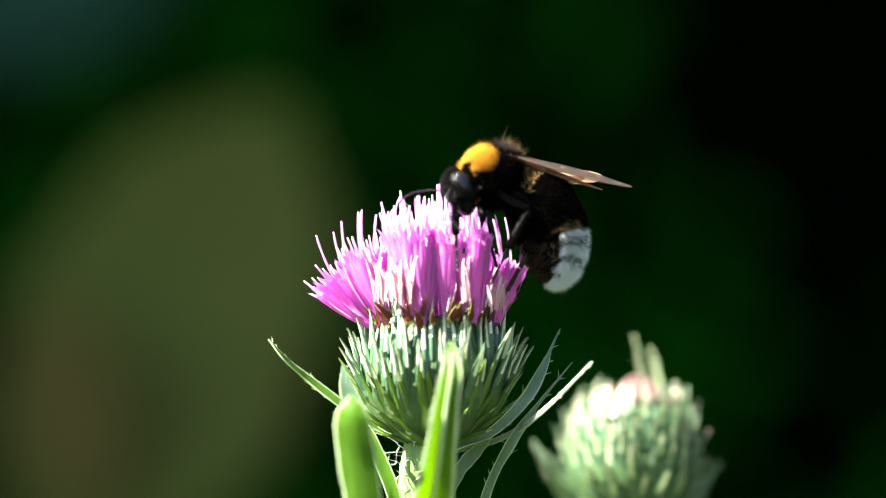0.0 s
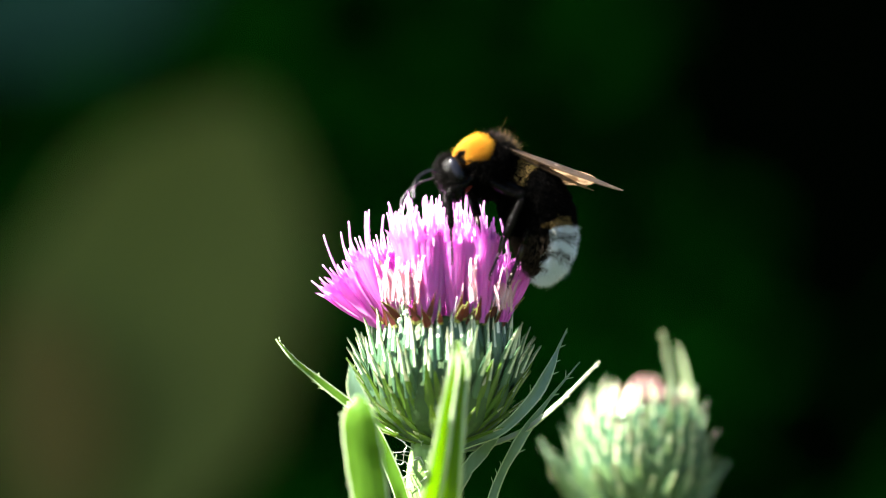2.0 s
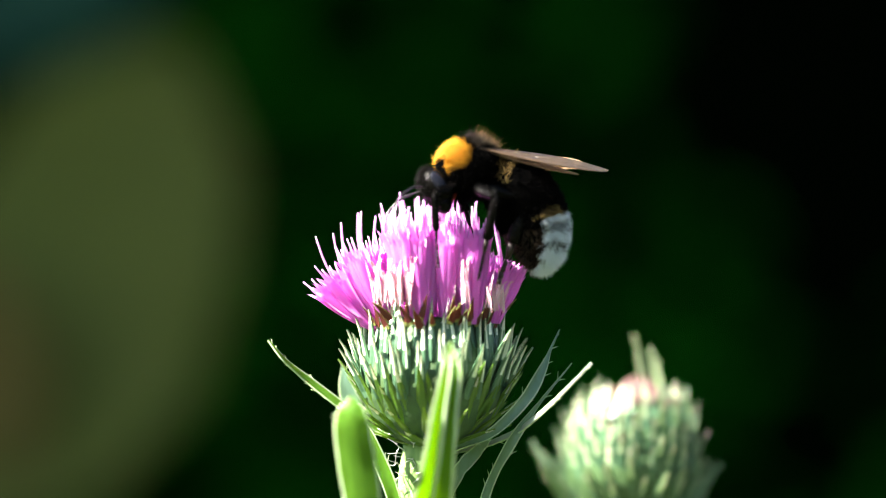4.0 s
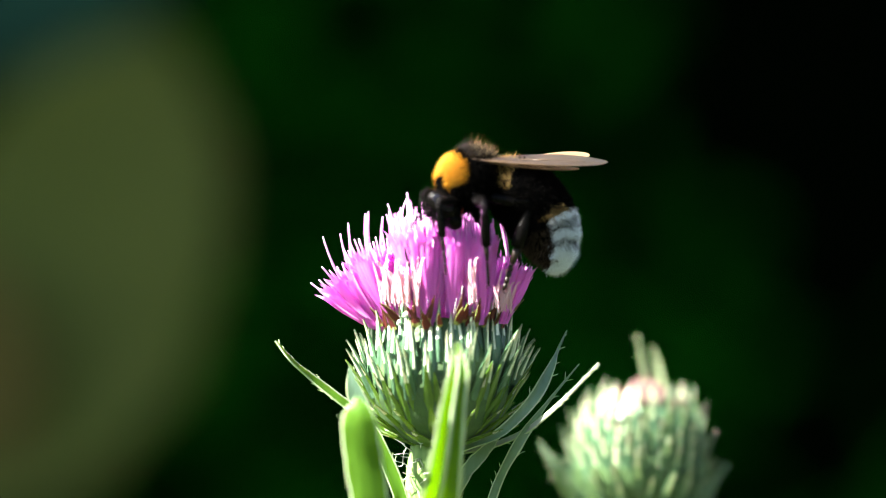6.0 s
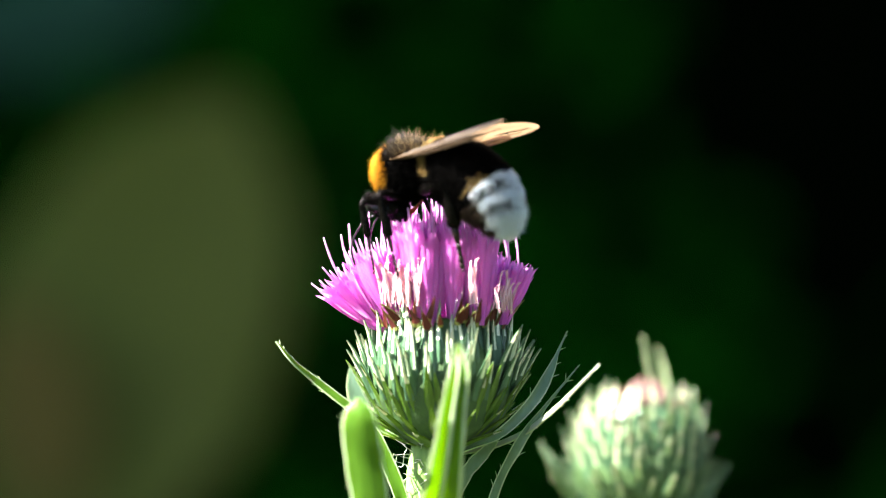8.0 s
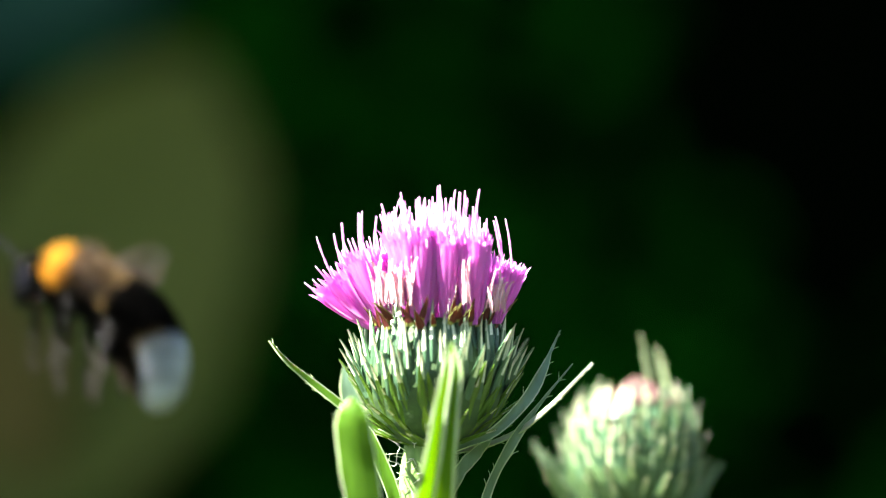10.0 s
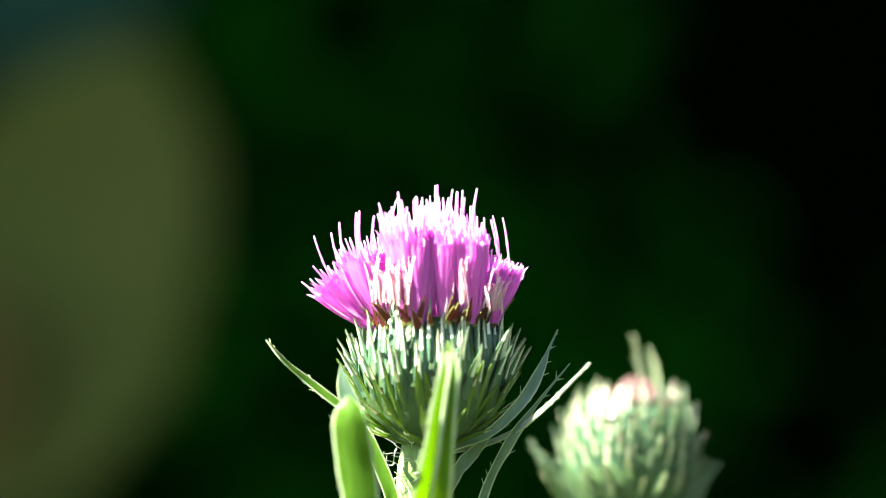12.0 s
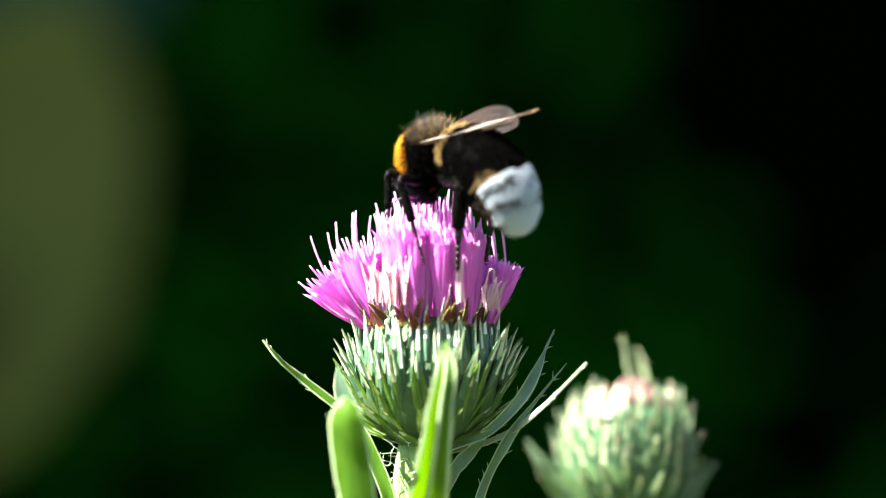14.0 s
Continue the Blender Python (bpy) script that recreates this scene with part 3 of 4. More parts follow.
    o = at(768, 780)
    green, grey = [LEAF, LEAF_EDGE], [LEAF_GREY, LEAF_EDGE]
    lf = lambda *args, **kw: leaf_part(thing, "leaf", o, *args, **kw)
    lf([(690, 775, 2), (650, 752, 2), (604, 722, 1), (540, 672, 1), (502, 638, 0), (474, 602, 0)], [10, 12, 14, 14, 10, 6, 1], (0.5, -0.45, 0.75), green, 21, "narrow pointed green leaf", fold=0.3)
    lf([(640, 745, 4), (622, 712, 4), (612, 680, 4), (606, 645, 4)], [10, 18, 13, 1], (-0.2, -0.9, 0.2), grey, 22, fold=0.2)
    lf([(660, 1010, -12), (643, 900, -13), (630, 820, -13.5), (622, 760, -14), (620, 728, -14), (620, 702, -13.5)], [26, 31, 33, 33, 32, 29, 22, 4], (-0.2, -0.95, 0.15), green, 23, "broad bright green leaf with a pale margin", fold=-0.2, wave=0.05, margin=0.9)
    lf([(720, 960, -2), (700, 880, -3), (675, 815, -3), (655, 770, -3), (640, 742, -2)], [12, 14, 13, 9, 2], (-0.5, -0.7, 0.4), green, 24, fold=0.45)
    lf([(740, 1010, -5), (756, 900, -9), (772, 820, -12), (786, 720, -13), (796, 660, -13), (796, 606, -12)], [44, 42, 30, 22, 18, 3], (0.2, -0.96, 0.08), green, 25, "folded bright green leaf before the flower head", fold=0.65, wave=0.07, margin=0.78)
    g = Geo()                            # its pale midrib
    tube(g, spline([(at(*p) - thing.location) / MM for p in ((762, 900, -9.6), (776, 820, -12.6), (789, 720, -13.6), (797, 660, -13.5), (797, 625, -12.8))], 16), [0.2, 0.2, 0.17, 0.12, 0.06], 6)
    part("midrib", g.mesh("midrib", LEAF_EDGE), thing, "pale midrib of the leaf")
    lf([(800, 800, -1), (866, 770, -3), (925, 712, -3), (958, 655, -2), (974, 618, -1), (990, 584, 0)], [6, 7, 9, 10, 11, 7, 2.5, 1.6, 0.6], (0.45, -0.7, 0.5), grey, 26, fold=0.45, cup=0.3, margin=0.8)
    lf([(832, 980, -1), (858, 870, -1), (898, 790, -2), (950, 718, -2), (1012, 643, -1)], [13, 11, 9, 8, 10, 8, 3, 1.8, 0.6], (0.5, -0.65, 0.45), grey, 27, fold=0.5, cup=0.3, margin=0.8, wave=0.05)
    lf([(800, 800, 1), (860, 788, 0), (920, 762, -2), (965, 726, -5), (1005, 686, -6.5), (1047, 642, -7)], [6, 6, 6, 7, 8, 5, 2.2, 1.2, 0.5], (-0.6, -0.55, 0.6), [WOOLLY, LEAF_EDGE], 28, "slender leaf with a pale woolly face", fold=0.25)
    lf([(752, 960, 1), (800, 850, 0), (840, 800, 0), (878, 760, -1)], [12, 13, 12, 2], (0.5, -0.7, 0.2), grey, 30, fold=0.3, wave=0.12)
    return tagged(thing, "flowering purple thistle with green spiny head and leaves", "thistle")


def bud_thistle():
    centre = at(1117, 832, 20)
    thing = new("thistle_bud")
    thing.location = (centre.x + 0.02, centre.y + 0.02, 0)
    rel = Matrix.Translation(centre - thing.location)
    pieces = [bract_mesh("bract", ln, wd, sp, [BRACT, BRACT_TIP, LEAF_EDGE], tip_rows=2, full=1.6) for ln, wd, sp in ((3.5, 0.52, 0.45), (3.2, 0.56, 0.3), (3.8, 0.48, 0.7))]
    involucre(thing, rel, 0.93, 10, 15, pieces, 20, top_row=-102, shape=(BUD_Z, BUD_R))
    rnd = random.Random(2)
    for k in range(60):
        rho = math.sqrt((k + 0.5) / 60)
        a = k * 2.4
        g = Geo()
        p = Vector((0.6 + math.cos(a) * rho * 3.2, math.sin(a) * rho * 3.2, 4.6 + 0.7 * (1 - rho * rho)))
        tube(g, [p, p * 1.02 + Vector((0, 0, 1.0)), p * 0.9 + Vector((0, 0, 2.7 + rnd.uniform(-0.3, 0.4) - 1.7 * rho * rho))], [0.35, 0.4, 0.12], 6)
        part("closed_floret", g.mesh("closed_floret", BUD_TOP), thing, "pinkish closed floret tip", rel)
    g = Geo()
    c = (centre - thing.location) / MM
    tube(g, rod([c + Vector((0, 0, -5)), c + Vector((-2, 2, -20)), Vector((-8, -5, 400)), Vector((0, 0, -10))], 26), [1.4, 1.6, 2.2, 3], 10)
    part("stem", g.mesh("stem", STEM), thing)
    grey = [LEAF_GREY, LEAF_EDGE]
    o = at(1118, 860, 20)
    lf = lambda *args, **kw: leaf_part(thing, "leaf", o, *args, **kw)
    lf([(1060, 930, 22), (1000, 880, 21), (968, 825, 20), (940, 778, 20)], [13, 12, 7, 1], (-0.3, -0.8, 0.4), grey, 41, fold=0.3)
    lf([(1190, 930, 22), (1232, 875, 22), (1255, 845, 22), (1278, 818, 22)], [13, 12, 7, 1], (0.3, -0.8, 0.4), grey, 42, fold=0.3)
    return tagged(thing, "unopened green thistle bud, slightly out of focus", "thistle")


def upright_shoot():
    """Two narrow upright leaves that stand behind the bud and sway by themselves."""
    tip = at(1148, 690, 22)
    thing = new("thistle_shoot")
    thing.location = tip
    mats = [LEAF_EDGE, LEAF_EDGE]
    o = tip
    leaf_part(thing, "leaf", o, [(1160, 800, 22), (1148, 700, 22), (1138, 640, 22), (1130, 592, 22)], [5, 5, 4, 1], (0.2, -0.9, 0.2), mats, 51, fold=0.25)
    leaf_part(thing, "leaf", o, [(1172, 800, 26), (1176, 710, 26), (1168, 655, 26), (1155, 614, 26)], [5, 5, 4, 1], (-0.3, -0.9, 0.2), mats, 52, fold=0.25)
    g = Geo()
    base = Vector((10, 6, -tip.z / MM))
    tube(g, rod([Vector((0.8, 0.2, -4)), Vector((1.5, 1, -25)), base * 0.5 + Vector((-8, 4, 0)), base], 24), [0.8, 1.1, 1.7, 2.4], 8)
    part("stem", g.mesh("stem", STEM), thing)
    return tagged(thing, "pale green upright leaf shoot behind the bud", "plant")


main_thistle()
bud_thistle()
shoot = upright_shoot()
# ---- bumblebee ----
def fur(g, points, length, thick, rnd, slot=0, droop=(0, 0, 0), spread=0.35, wild=1.5):
    """Fine tapering hairs on (place, normal) pairs."""
    for p, nrm in points:
        d = (nrm + Vector((rnd.gauss(0, spread), rnd.gauss(0, spread), rnd.gauss(0, spread))) + Vector(droop)).normalized()
        ln = length * rnd.uniform(0.6, 1.2) * (wild if rnd.random() < 0.12 else 1)
        s = d.orthogonal().normalized()
        t = d.cross(s)
        q = p - d * 0.1
        w = thick * rnd.uniform(0.7, 1.2)
        mid = q + d * ln * 0.55 + Vector((rnd.gauss(0, 0.06), rnd.gauss(0, 0.06), rnd.gauss(0, 0.06) - 0.04)) * ln
        tip = q + d * ln + Vector((rnd.gauss(0, 0.12), rnd.gauss(0, 0.12), rnd.gauss(0, 0.12) - 0.08)) * ln
        ring = [s, t * 0.87 - s * 0.5, -t * 0.87 - s * 0.5]
        g.add([q + r * w for r in ring] + [mid + r * w * 0.75 for r in ring] + [tip],
              [(0, 1, 4, 3), (1, 2, 5, 4), (2, 0, 3, 5), (3, 4, 6), (4, 5, 6), (5, 3, 6)], slot)


def on_ellipsoid(n, centre, radii, rnd, keep):
    out = []
    c = Vector(centre)
    while len(out) < n:
        v = Vector((rnd.gauss(0, 1), rnd.gauss(0, 1), rnd.gauss(0, 1))).normalized()
        p = Vector((v.x * radii[0], v.y * radii[1], v.z * radii[2]))
        if keep(p):
            out.append((c + p, Vector((v.x / radii[0], v.y / radii[1], v.z / radii[2])).normalized()))
    return out


ABD_LEN, ABD_CURL = 9.3, 92.0      # millimetres along the middle of the abdomen; degrees by which it curls under


def abdomen_radius(u):
    """Girth of the abdomen: a narrow waist, widest before the middle, a blunt tip."""
    return 2.68 * (max(0.0, 1 - ((u - 0.42) / 0.585) ** 2.6)) ** 0.58 if u > 0.42 else 2.68 * (1 - ((0.42 - u) / 0.46) ** 2.3) ** 0.5


def abdomen_at(u):
    """A place on the middle of the abdomen, and the way towards its tip."""
    k = radians(ABD_CURL)
    r = ABD_LEN / k
    return Vector((-r * math.sin(k * u), 0, r * (math.cos(k * u) - 1))), Vector((-math.cos(k * u), 0, -math.sin(k * u)))


def abdomen_ring(u, a, r):
    """A place at girth r and angle a (a quarter turn is the back), and the way out there."""
    c, d = abdomen_at(u)
    up = Vector((d.z, 0, -d.x))
    out = Vector((0, 1, 0)) * math.cos(a) + up * math.sin(a) * 0.94
    return c + out * r, out, d


def head_pose(dip):
    """The head on its neck, nodding down by dip degrees."""
    return Matrix.Translation(Vector((2.0, 0, -0.6)) * MM) @ pose(0, 0, 0, 0, 22 + dip, 0) @ Matrix.Translation(Vector((1.15, 0, -0.5)) * MM)


def bumblebee():
    rnd = random.Random(77)
    bee = new("bumblebee")
    T = (2.25, 2.3, 2.15)
    g = Geo()
    ellipsoid(g, (0, 0, 0), T, 20, 28)
    thorax = part("thorax", g.mesh("thorax", FUR_BLACK), bee, "black furry thorax")
    collar = lambda p: p.x > 0.62 + 0.3 * max(0.0, -p.z) + 0.4 * max(0.0, p.z - 0.8) + rnd.gauss(0, 0.18) and p.z > -0.5 + rnd.gauss(0, 0.2) and (p.x < 1.95 or p.z > 0.45)
    tuft = lambda p: p.x < 0.1 + rnd.gauss(0, 0.25) and p.z > 1.0
    g = Geo()
    fur(g, on_ellipsoid(5200, (0, 0, 0), T, rnd, lambda p: not collar(p) and not tuft(p)), 0.62, 0.028, rnd)
    part("black_fur", g.mesh("black_fur", FUR_BLACK), thorax)
    g = Geo()
    fur(g, on_ellipsoid(9000, (0, 0, 0), T, rnd, collar), 0.56, 0.017, rnd, 0, (0, 0, 0), 0.3, 1.25)
    part("collar_fur", g.mesh("collar_fur", FUR_YELLOW), thorax, "golden yellow furry collar")
    g = Geo()
    fur(g, on_ellipsoid(2000, (0, 0, 0), T, rnd, tuft), 0.95, 0.018, rnd, 0, (-0.1, 0, 0.25), 0.4, 1.35)
    # longer hairs at the rear in the paler colour, as painted rim light
    fur(g, on_ellipsoid(300, (0, 0, 0), T, rnd, lambda p: p.x < -0.55 and p.z > 1.0), 1.25, 0.022, rnd, 1, (-0.1, 0, 0.25), 0.45, 1.3)
    part("tuft_fur", g.mesh("tuft_fur", [FUR_TUFT, FUR_GLEAM]), thorax, "brownish grey tuft of longer hair")
    # head
    g = Geo()
    ellipsoid(g, (0, 0, 0), (1.1, 1.5, 1.62), 16, 22)
    ellipsoid(g, (0.40, 0, -1.3), (0.62, 0.82, 0.82), 12, 16)
    head = part("head", g.mesh("head", CHITIN), bee, "black shiny head", head_pose(0))
    feelers = {}
    for s in (-1, 1):
        g = Geo()
        ellipsoid(g, (0.12, s * 1.22, 0.05), (0.46, 0.35, 0.96), 14, 18)
        part("eye", g.mesh("eye", EYE), head, "glossy black compound eye")
        g = Geo()
        line = spline([(0.75, s * 0.35, 0.35), (1.35, s * 0.75, 1.0), (1.75, s * 0.95, 1.35)], 8)
        tube(g, line, [0.065, 0.07, 0.075], 8)
        line = spline([(1.75, s * 0.95, 1.35), (2.8, s * 1.15, 1.75), (3.9, s * 1.3, 1.75), (5.0, s * 1.35, 1.25)], 22)
        rr = [0.076 + 0.010 * (k % 2) for k in range(20)] + [0.06]
        tube(g, line, rr, 8)
        feelers[s] = part("antenna", g.mesh("antenna", FEELER), head, "slender black feeler")
    g = Geo()
    fur(g, on_ellipsoid(900, (0, 0, 0), (1.1, 1.5, 1.62), rnd, lambda p: abs(p.y) < 0.85 and p.x > -0.4), 0.45, 0.022, rnd)
    part("face_fur", g.mesh("face_fur", FUR_FACE), head, "short dark brown face hair")
    g = Geo()
    tube(g, spline([(0.5, 0, -1.6), (0.75, 0, -2.5), (0.7, 0, -3.6)], 10), [0.22, 0.15, 0.07], 8)
    for s in (-1, 1):
        tube(g, spline([(0.5, s * 0.25, -1.5), (0.75, s * 0.2, -2.2), (0.72, s * 0.1, -3.0)], 8), [0.16, 0.13, 0.05], 6)
    tongue = part("proboscis", g.mesh("proboscis", PROBOSCIS), head, "red-brown tongue")
    # abdomen, hinged behind the thorax
    g = Geo()
    rows, cols = 30, 28
    verts = []
    for i in range(rows):
        u = i / (rows - 1)
        r = max(0.12, abdomen_radius(u) - 0.10 * (abs(((u * 6.2) % 1) - 0.5) > 0.42))
        verts += [abdomen_ring(u, 2 * math.pi * k / cols, r)[0] for k in range(cols)]
    g.add(verts, grid_faces(rows, cols, True) + [tuple(range(cols))[::-1], tuple((rows - 1) * cols + k for k in range(cols))])

    def zone(u, a):
        wob = u + 0.010 * math.sin(3 * a) + 0.008 * math.sin(7 * a)
        under = math.sin(a) < (-0.30 if wob < 0.55 else 0.02 + rnd.gauss(0, 0.08))
        if wob < 0.17:
            return "cream" if 0.03 < wob < 0.15 and math.sin(a) > -0.25 else "black"
        if under and wob > 0.62:
            return "brown"
        if wob < 0.53 or under:
            return "black"
        flank = math.sin(a) < 0.97 + rnd.gauss(0, 0.05)      # the bands fade out on the back
        if wob < 0.60:
            return "cream" if flank and math.sin(a) < 0.7 else "black"
        if flank and (0.625 < wob < 0.70 or 0.755 < wob < 0.83 or (0.90 < wob < 0.95 and math.sin(a) < 0.3)):
            return "white" if rnd.random() < 0.2 else "black"
        return "white"

    for i in range((rows - 1) * cols):
        g.m[i] = 1 if zone((i // cols + 0.5) / (rows - 1), 2 * math.pi * (i % cols + 0.5) / cols) == "white" else 0
    abdomen = part("abdomen", g.mesh("abdomen", [FUR_BLACK, TAIL_SKIN]), bee, "black abdomen with a white tail", Matrix.Translation(Vector((-1.5, 0, -0.1)) * MM))

    def band(n, ok):
        out = []
        while len(out) < n:
            u, a = rnd.uniform(0.01, 0.995), rnd.uniform(0, 6.2832)
            r = max(0.1, abdomen_radius(u))
            if rnd.random() < (r + 0.5) / 3.0 and ok(u + rnd.gauss(0, 0.008), a):
                du = (abdomen_radius(min(u + 0.01, 1)) - abdomen_radius(u - 0.01)) / (0.02 * ABD_LEN)
                p, way, d = abdomen_ring(u, a, r)
                out.append((p, (way - d * du + d * 0.55).normalized()))
        return out

    for nm, mt, n, ln, lab in (("black_fur", FUR_BLACK, 11000, 0.5, ""), ("cream_fur", FUR_CREAM, 1000, 0.5, "golden hair bands at the waist and before the tail"), ("brown_fur", FUR_UNDER, 1500, 0.45, "sparse brown hair under the tail"), ("white_fur", FUR_WHITE, 12000, 0.47, "white furry tail")):
        g = Geo()
        kindname = nm.split("_")[0]
        fur(g, band(n, lambda u, a: zone(u, a) == kindname), ln, 0.018 if kindname == "white" else 0.024, rnd, 0, (0, 0, 0), 0.42 if kindname == "white" else 0.25, 1.4)
        if kindname == "white":          # longer hair at the end of the tail
            fur(g, band(2200, lambda u, a: u > 0.82 and zone(u, a) == "white"), 0.65, 0.018, rnd, 0, (0, 0, -0.1), 0.45, 1.25)
        part(nm, g.mesh(nm, mt), abdomen, lab)
    # wings: root at the origin, membrane along x, leading edge towards +y
    wings = {}
    for s in (1, -1):
        for nm, ln, wd, root in (("forewing", 10.3, 3.5, (-0.1, 1.75, 1.15)), ("hindwing", 7.6, 2.5, (-0.8, 1.7, 0.95))):
            g = Geo()
            n, k = 20, 9
            lead = lambda u: 0.25 * (1 - u ** 3) + wd * 0.34 * u ** 0.7 * max(0.0, 1 - u ** 7) ** 0.5
            trail = lambda u: -0.15 * (1 - u ** 3) - wd * 0.66 * math.sin(min(u * 1.15, 1) * 1.57) ** 1.2 * max(0.0, 1 - u ** 6) ** 0.5
            pts = []
            for i in range(n):
                u = 1 - (1 - i / (n - 1)) ** 2
                for j in range(k):
                    v = j / (k - 1)
                    y = lead(u) * (1 - v) + trail(u) * v
                    pts.append((u * ln, s * y, (0.10 * math.sin(v * 9 + u * 3) * min(1, u * 4) + 0.35 * u * v) * max(0.0, 1 - u ** 6) ** 0.5))
            low = [(x, y, z - 0.025) for x, y, z in pts]
            f = grid_faces(n, k, False)
            g.add(pts + low, f + [tuple(n * k + q for q in face[::-1]) for face in f])
            wing = part(nm, g.mesh(nm, WING), bee, "smoky translucent membrane wing", Matrix.Translation(Vector((root[0], s * root[1], root[2])) * MM))
            veins = []
            for va, vb, ua, ub in ((0.02, 0.03, 0, 0.97), (0.1, 0.2, 0, 0.85), (0.2, 0.55, 0, 0.93), (0.45, 0.8, 0.02, 0.75), (0.7, 0.95, 0.05, 0.55), (0.3, 0.42, 0.45, 0.95)):
                veins.append(([(ua + (ub - ua) * q / 9, va + (vb - va) * (q / 9) ** 1.4) for q in range(10)], [0.11 if va < 0.05 else 0.07, 0.035]))
            for ux, va, vb in ((0.42, 0.1, 0.5), (0.62, 0.15, 0.6), (0.75, 0.2, 0.55), (0.5, 0.5, 0.85)):
                veins.append(([(ux, v) for v in np.linspace(va, vb, 6)], [0.035, 0.035]))
            for places, radii in veins:
                g = Geo()
                tube(g, [Vector((u * ln, s * (lead(u) * (1 - v) + trail(u) * v), (0.10 * math.sin(v * 9 + u * 3) * min(1, u * 4) + 0.35 * u * v) * max(0.0, 1 - u ** 6) ** 0.5)) for u, v in places], radii, 5)
                part("vein", g.mesh("vein", VEIN), wing, "dark brown wing vein")
            wings[(nm, s)] = (wing, Vector((root[0], s * root[1], root[2])))
    # legs: upper and lower piece each along x
    legs = {}
    for row, (x, upper, lower, th) in enumerate(((1.35, 2.4, 5.4, 0.25), (0.2, 2.9, 6.5, 0.31), (-1.0, 3.3, 7.0, 0.48))):
        for s in (1, -1):
            g = Geo()
            tube(g, [Vector((upper * q / 7, 0, 0.15 * math.sin(q / 7 * 3.1))) for q in range(8)], [th * 0.8, th * 1.15, th * 1.1, th * 0.8], 10)
            fur(g, [(Vector((rnd.uniform(0.1, 0.95) * upper, 0, 0)) + d * th, d) for d in (Vector((0, math.cos(b), math.sin(b))) for b in (rnd.uniform(0, 6.28) for _ in range(420)))], 0.28, 0.014, rnd)
            leg = part("leg", g.mesh("leg", CHITIN), bee, "black hairy jointed leg")
            g = Geo()
            tib = lower * 0.52
            tube(g, [Vector((tib * q / 7, 0, 0)) for q in range(8)], [th * 0.6, th * 0.9, th * 1.25, th * 1.1], 10)
            fur(g, [(Vector((rnd.uniform(0.05, 0.98) * tib, 0, 0)) + d * th * 0.9, d) for d in (Vector((0, math.cos(b), math.sin(b))) for b in (rnd.uniform(0, 6.28) for _ in range(560)))], 0.30, 0.014, rnd, 0, (0.4, 0, 0))
            p0 = tib
            for q in range(5):                        # foot joints
                seg = (lower - tib) * (0.42 if q == 0 else 0.145)
                tube(g, [Vector((p0, 0, 0)), Vector((p0 + seg * 0.5, 0, -0.02)), Vector((p0 + seg * 0.96, 0, -0.04))], [th * (0.62 if q == 0 else 0.33), th * (0.6 if q == 0 else 0.4), th * 0.36], 7, 1)
                p0 += seg
            for c in (-1, 1):
                tube(g, [Vector((p0, 0, 0)), Vector((p0 + 0.2, c * 0.13, -0.05)), Vector((p0 + 0.28, c * 0.18, -0.2))], [0.05, 0.04, 0.01], 5, 1)
            low_leg = part("lower_leg", g.mesh("lower_leg", [CHITIN, CHITIN_BROWN]), leg, "black shin and brown jointed foot")
            legs[(row, s)] = (leg, low_leg, Vector((x, s * 1.1, -1.75)), upper, lower)
    tagged(bee, "black furry bumblebee with yellow collar and white tail", "bumblebee")
    return bee, abdomen, head, tongue, feelers, wings, legs


bee, bee_abdomen, bee_head, bee_tongue, bee_feelers, bee_wings, bee_legs = bumblebee()
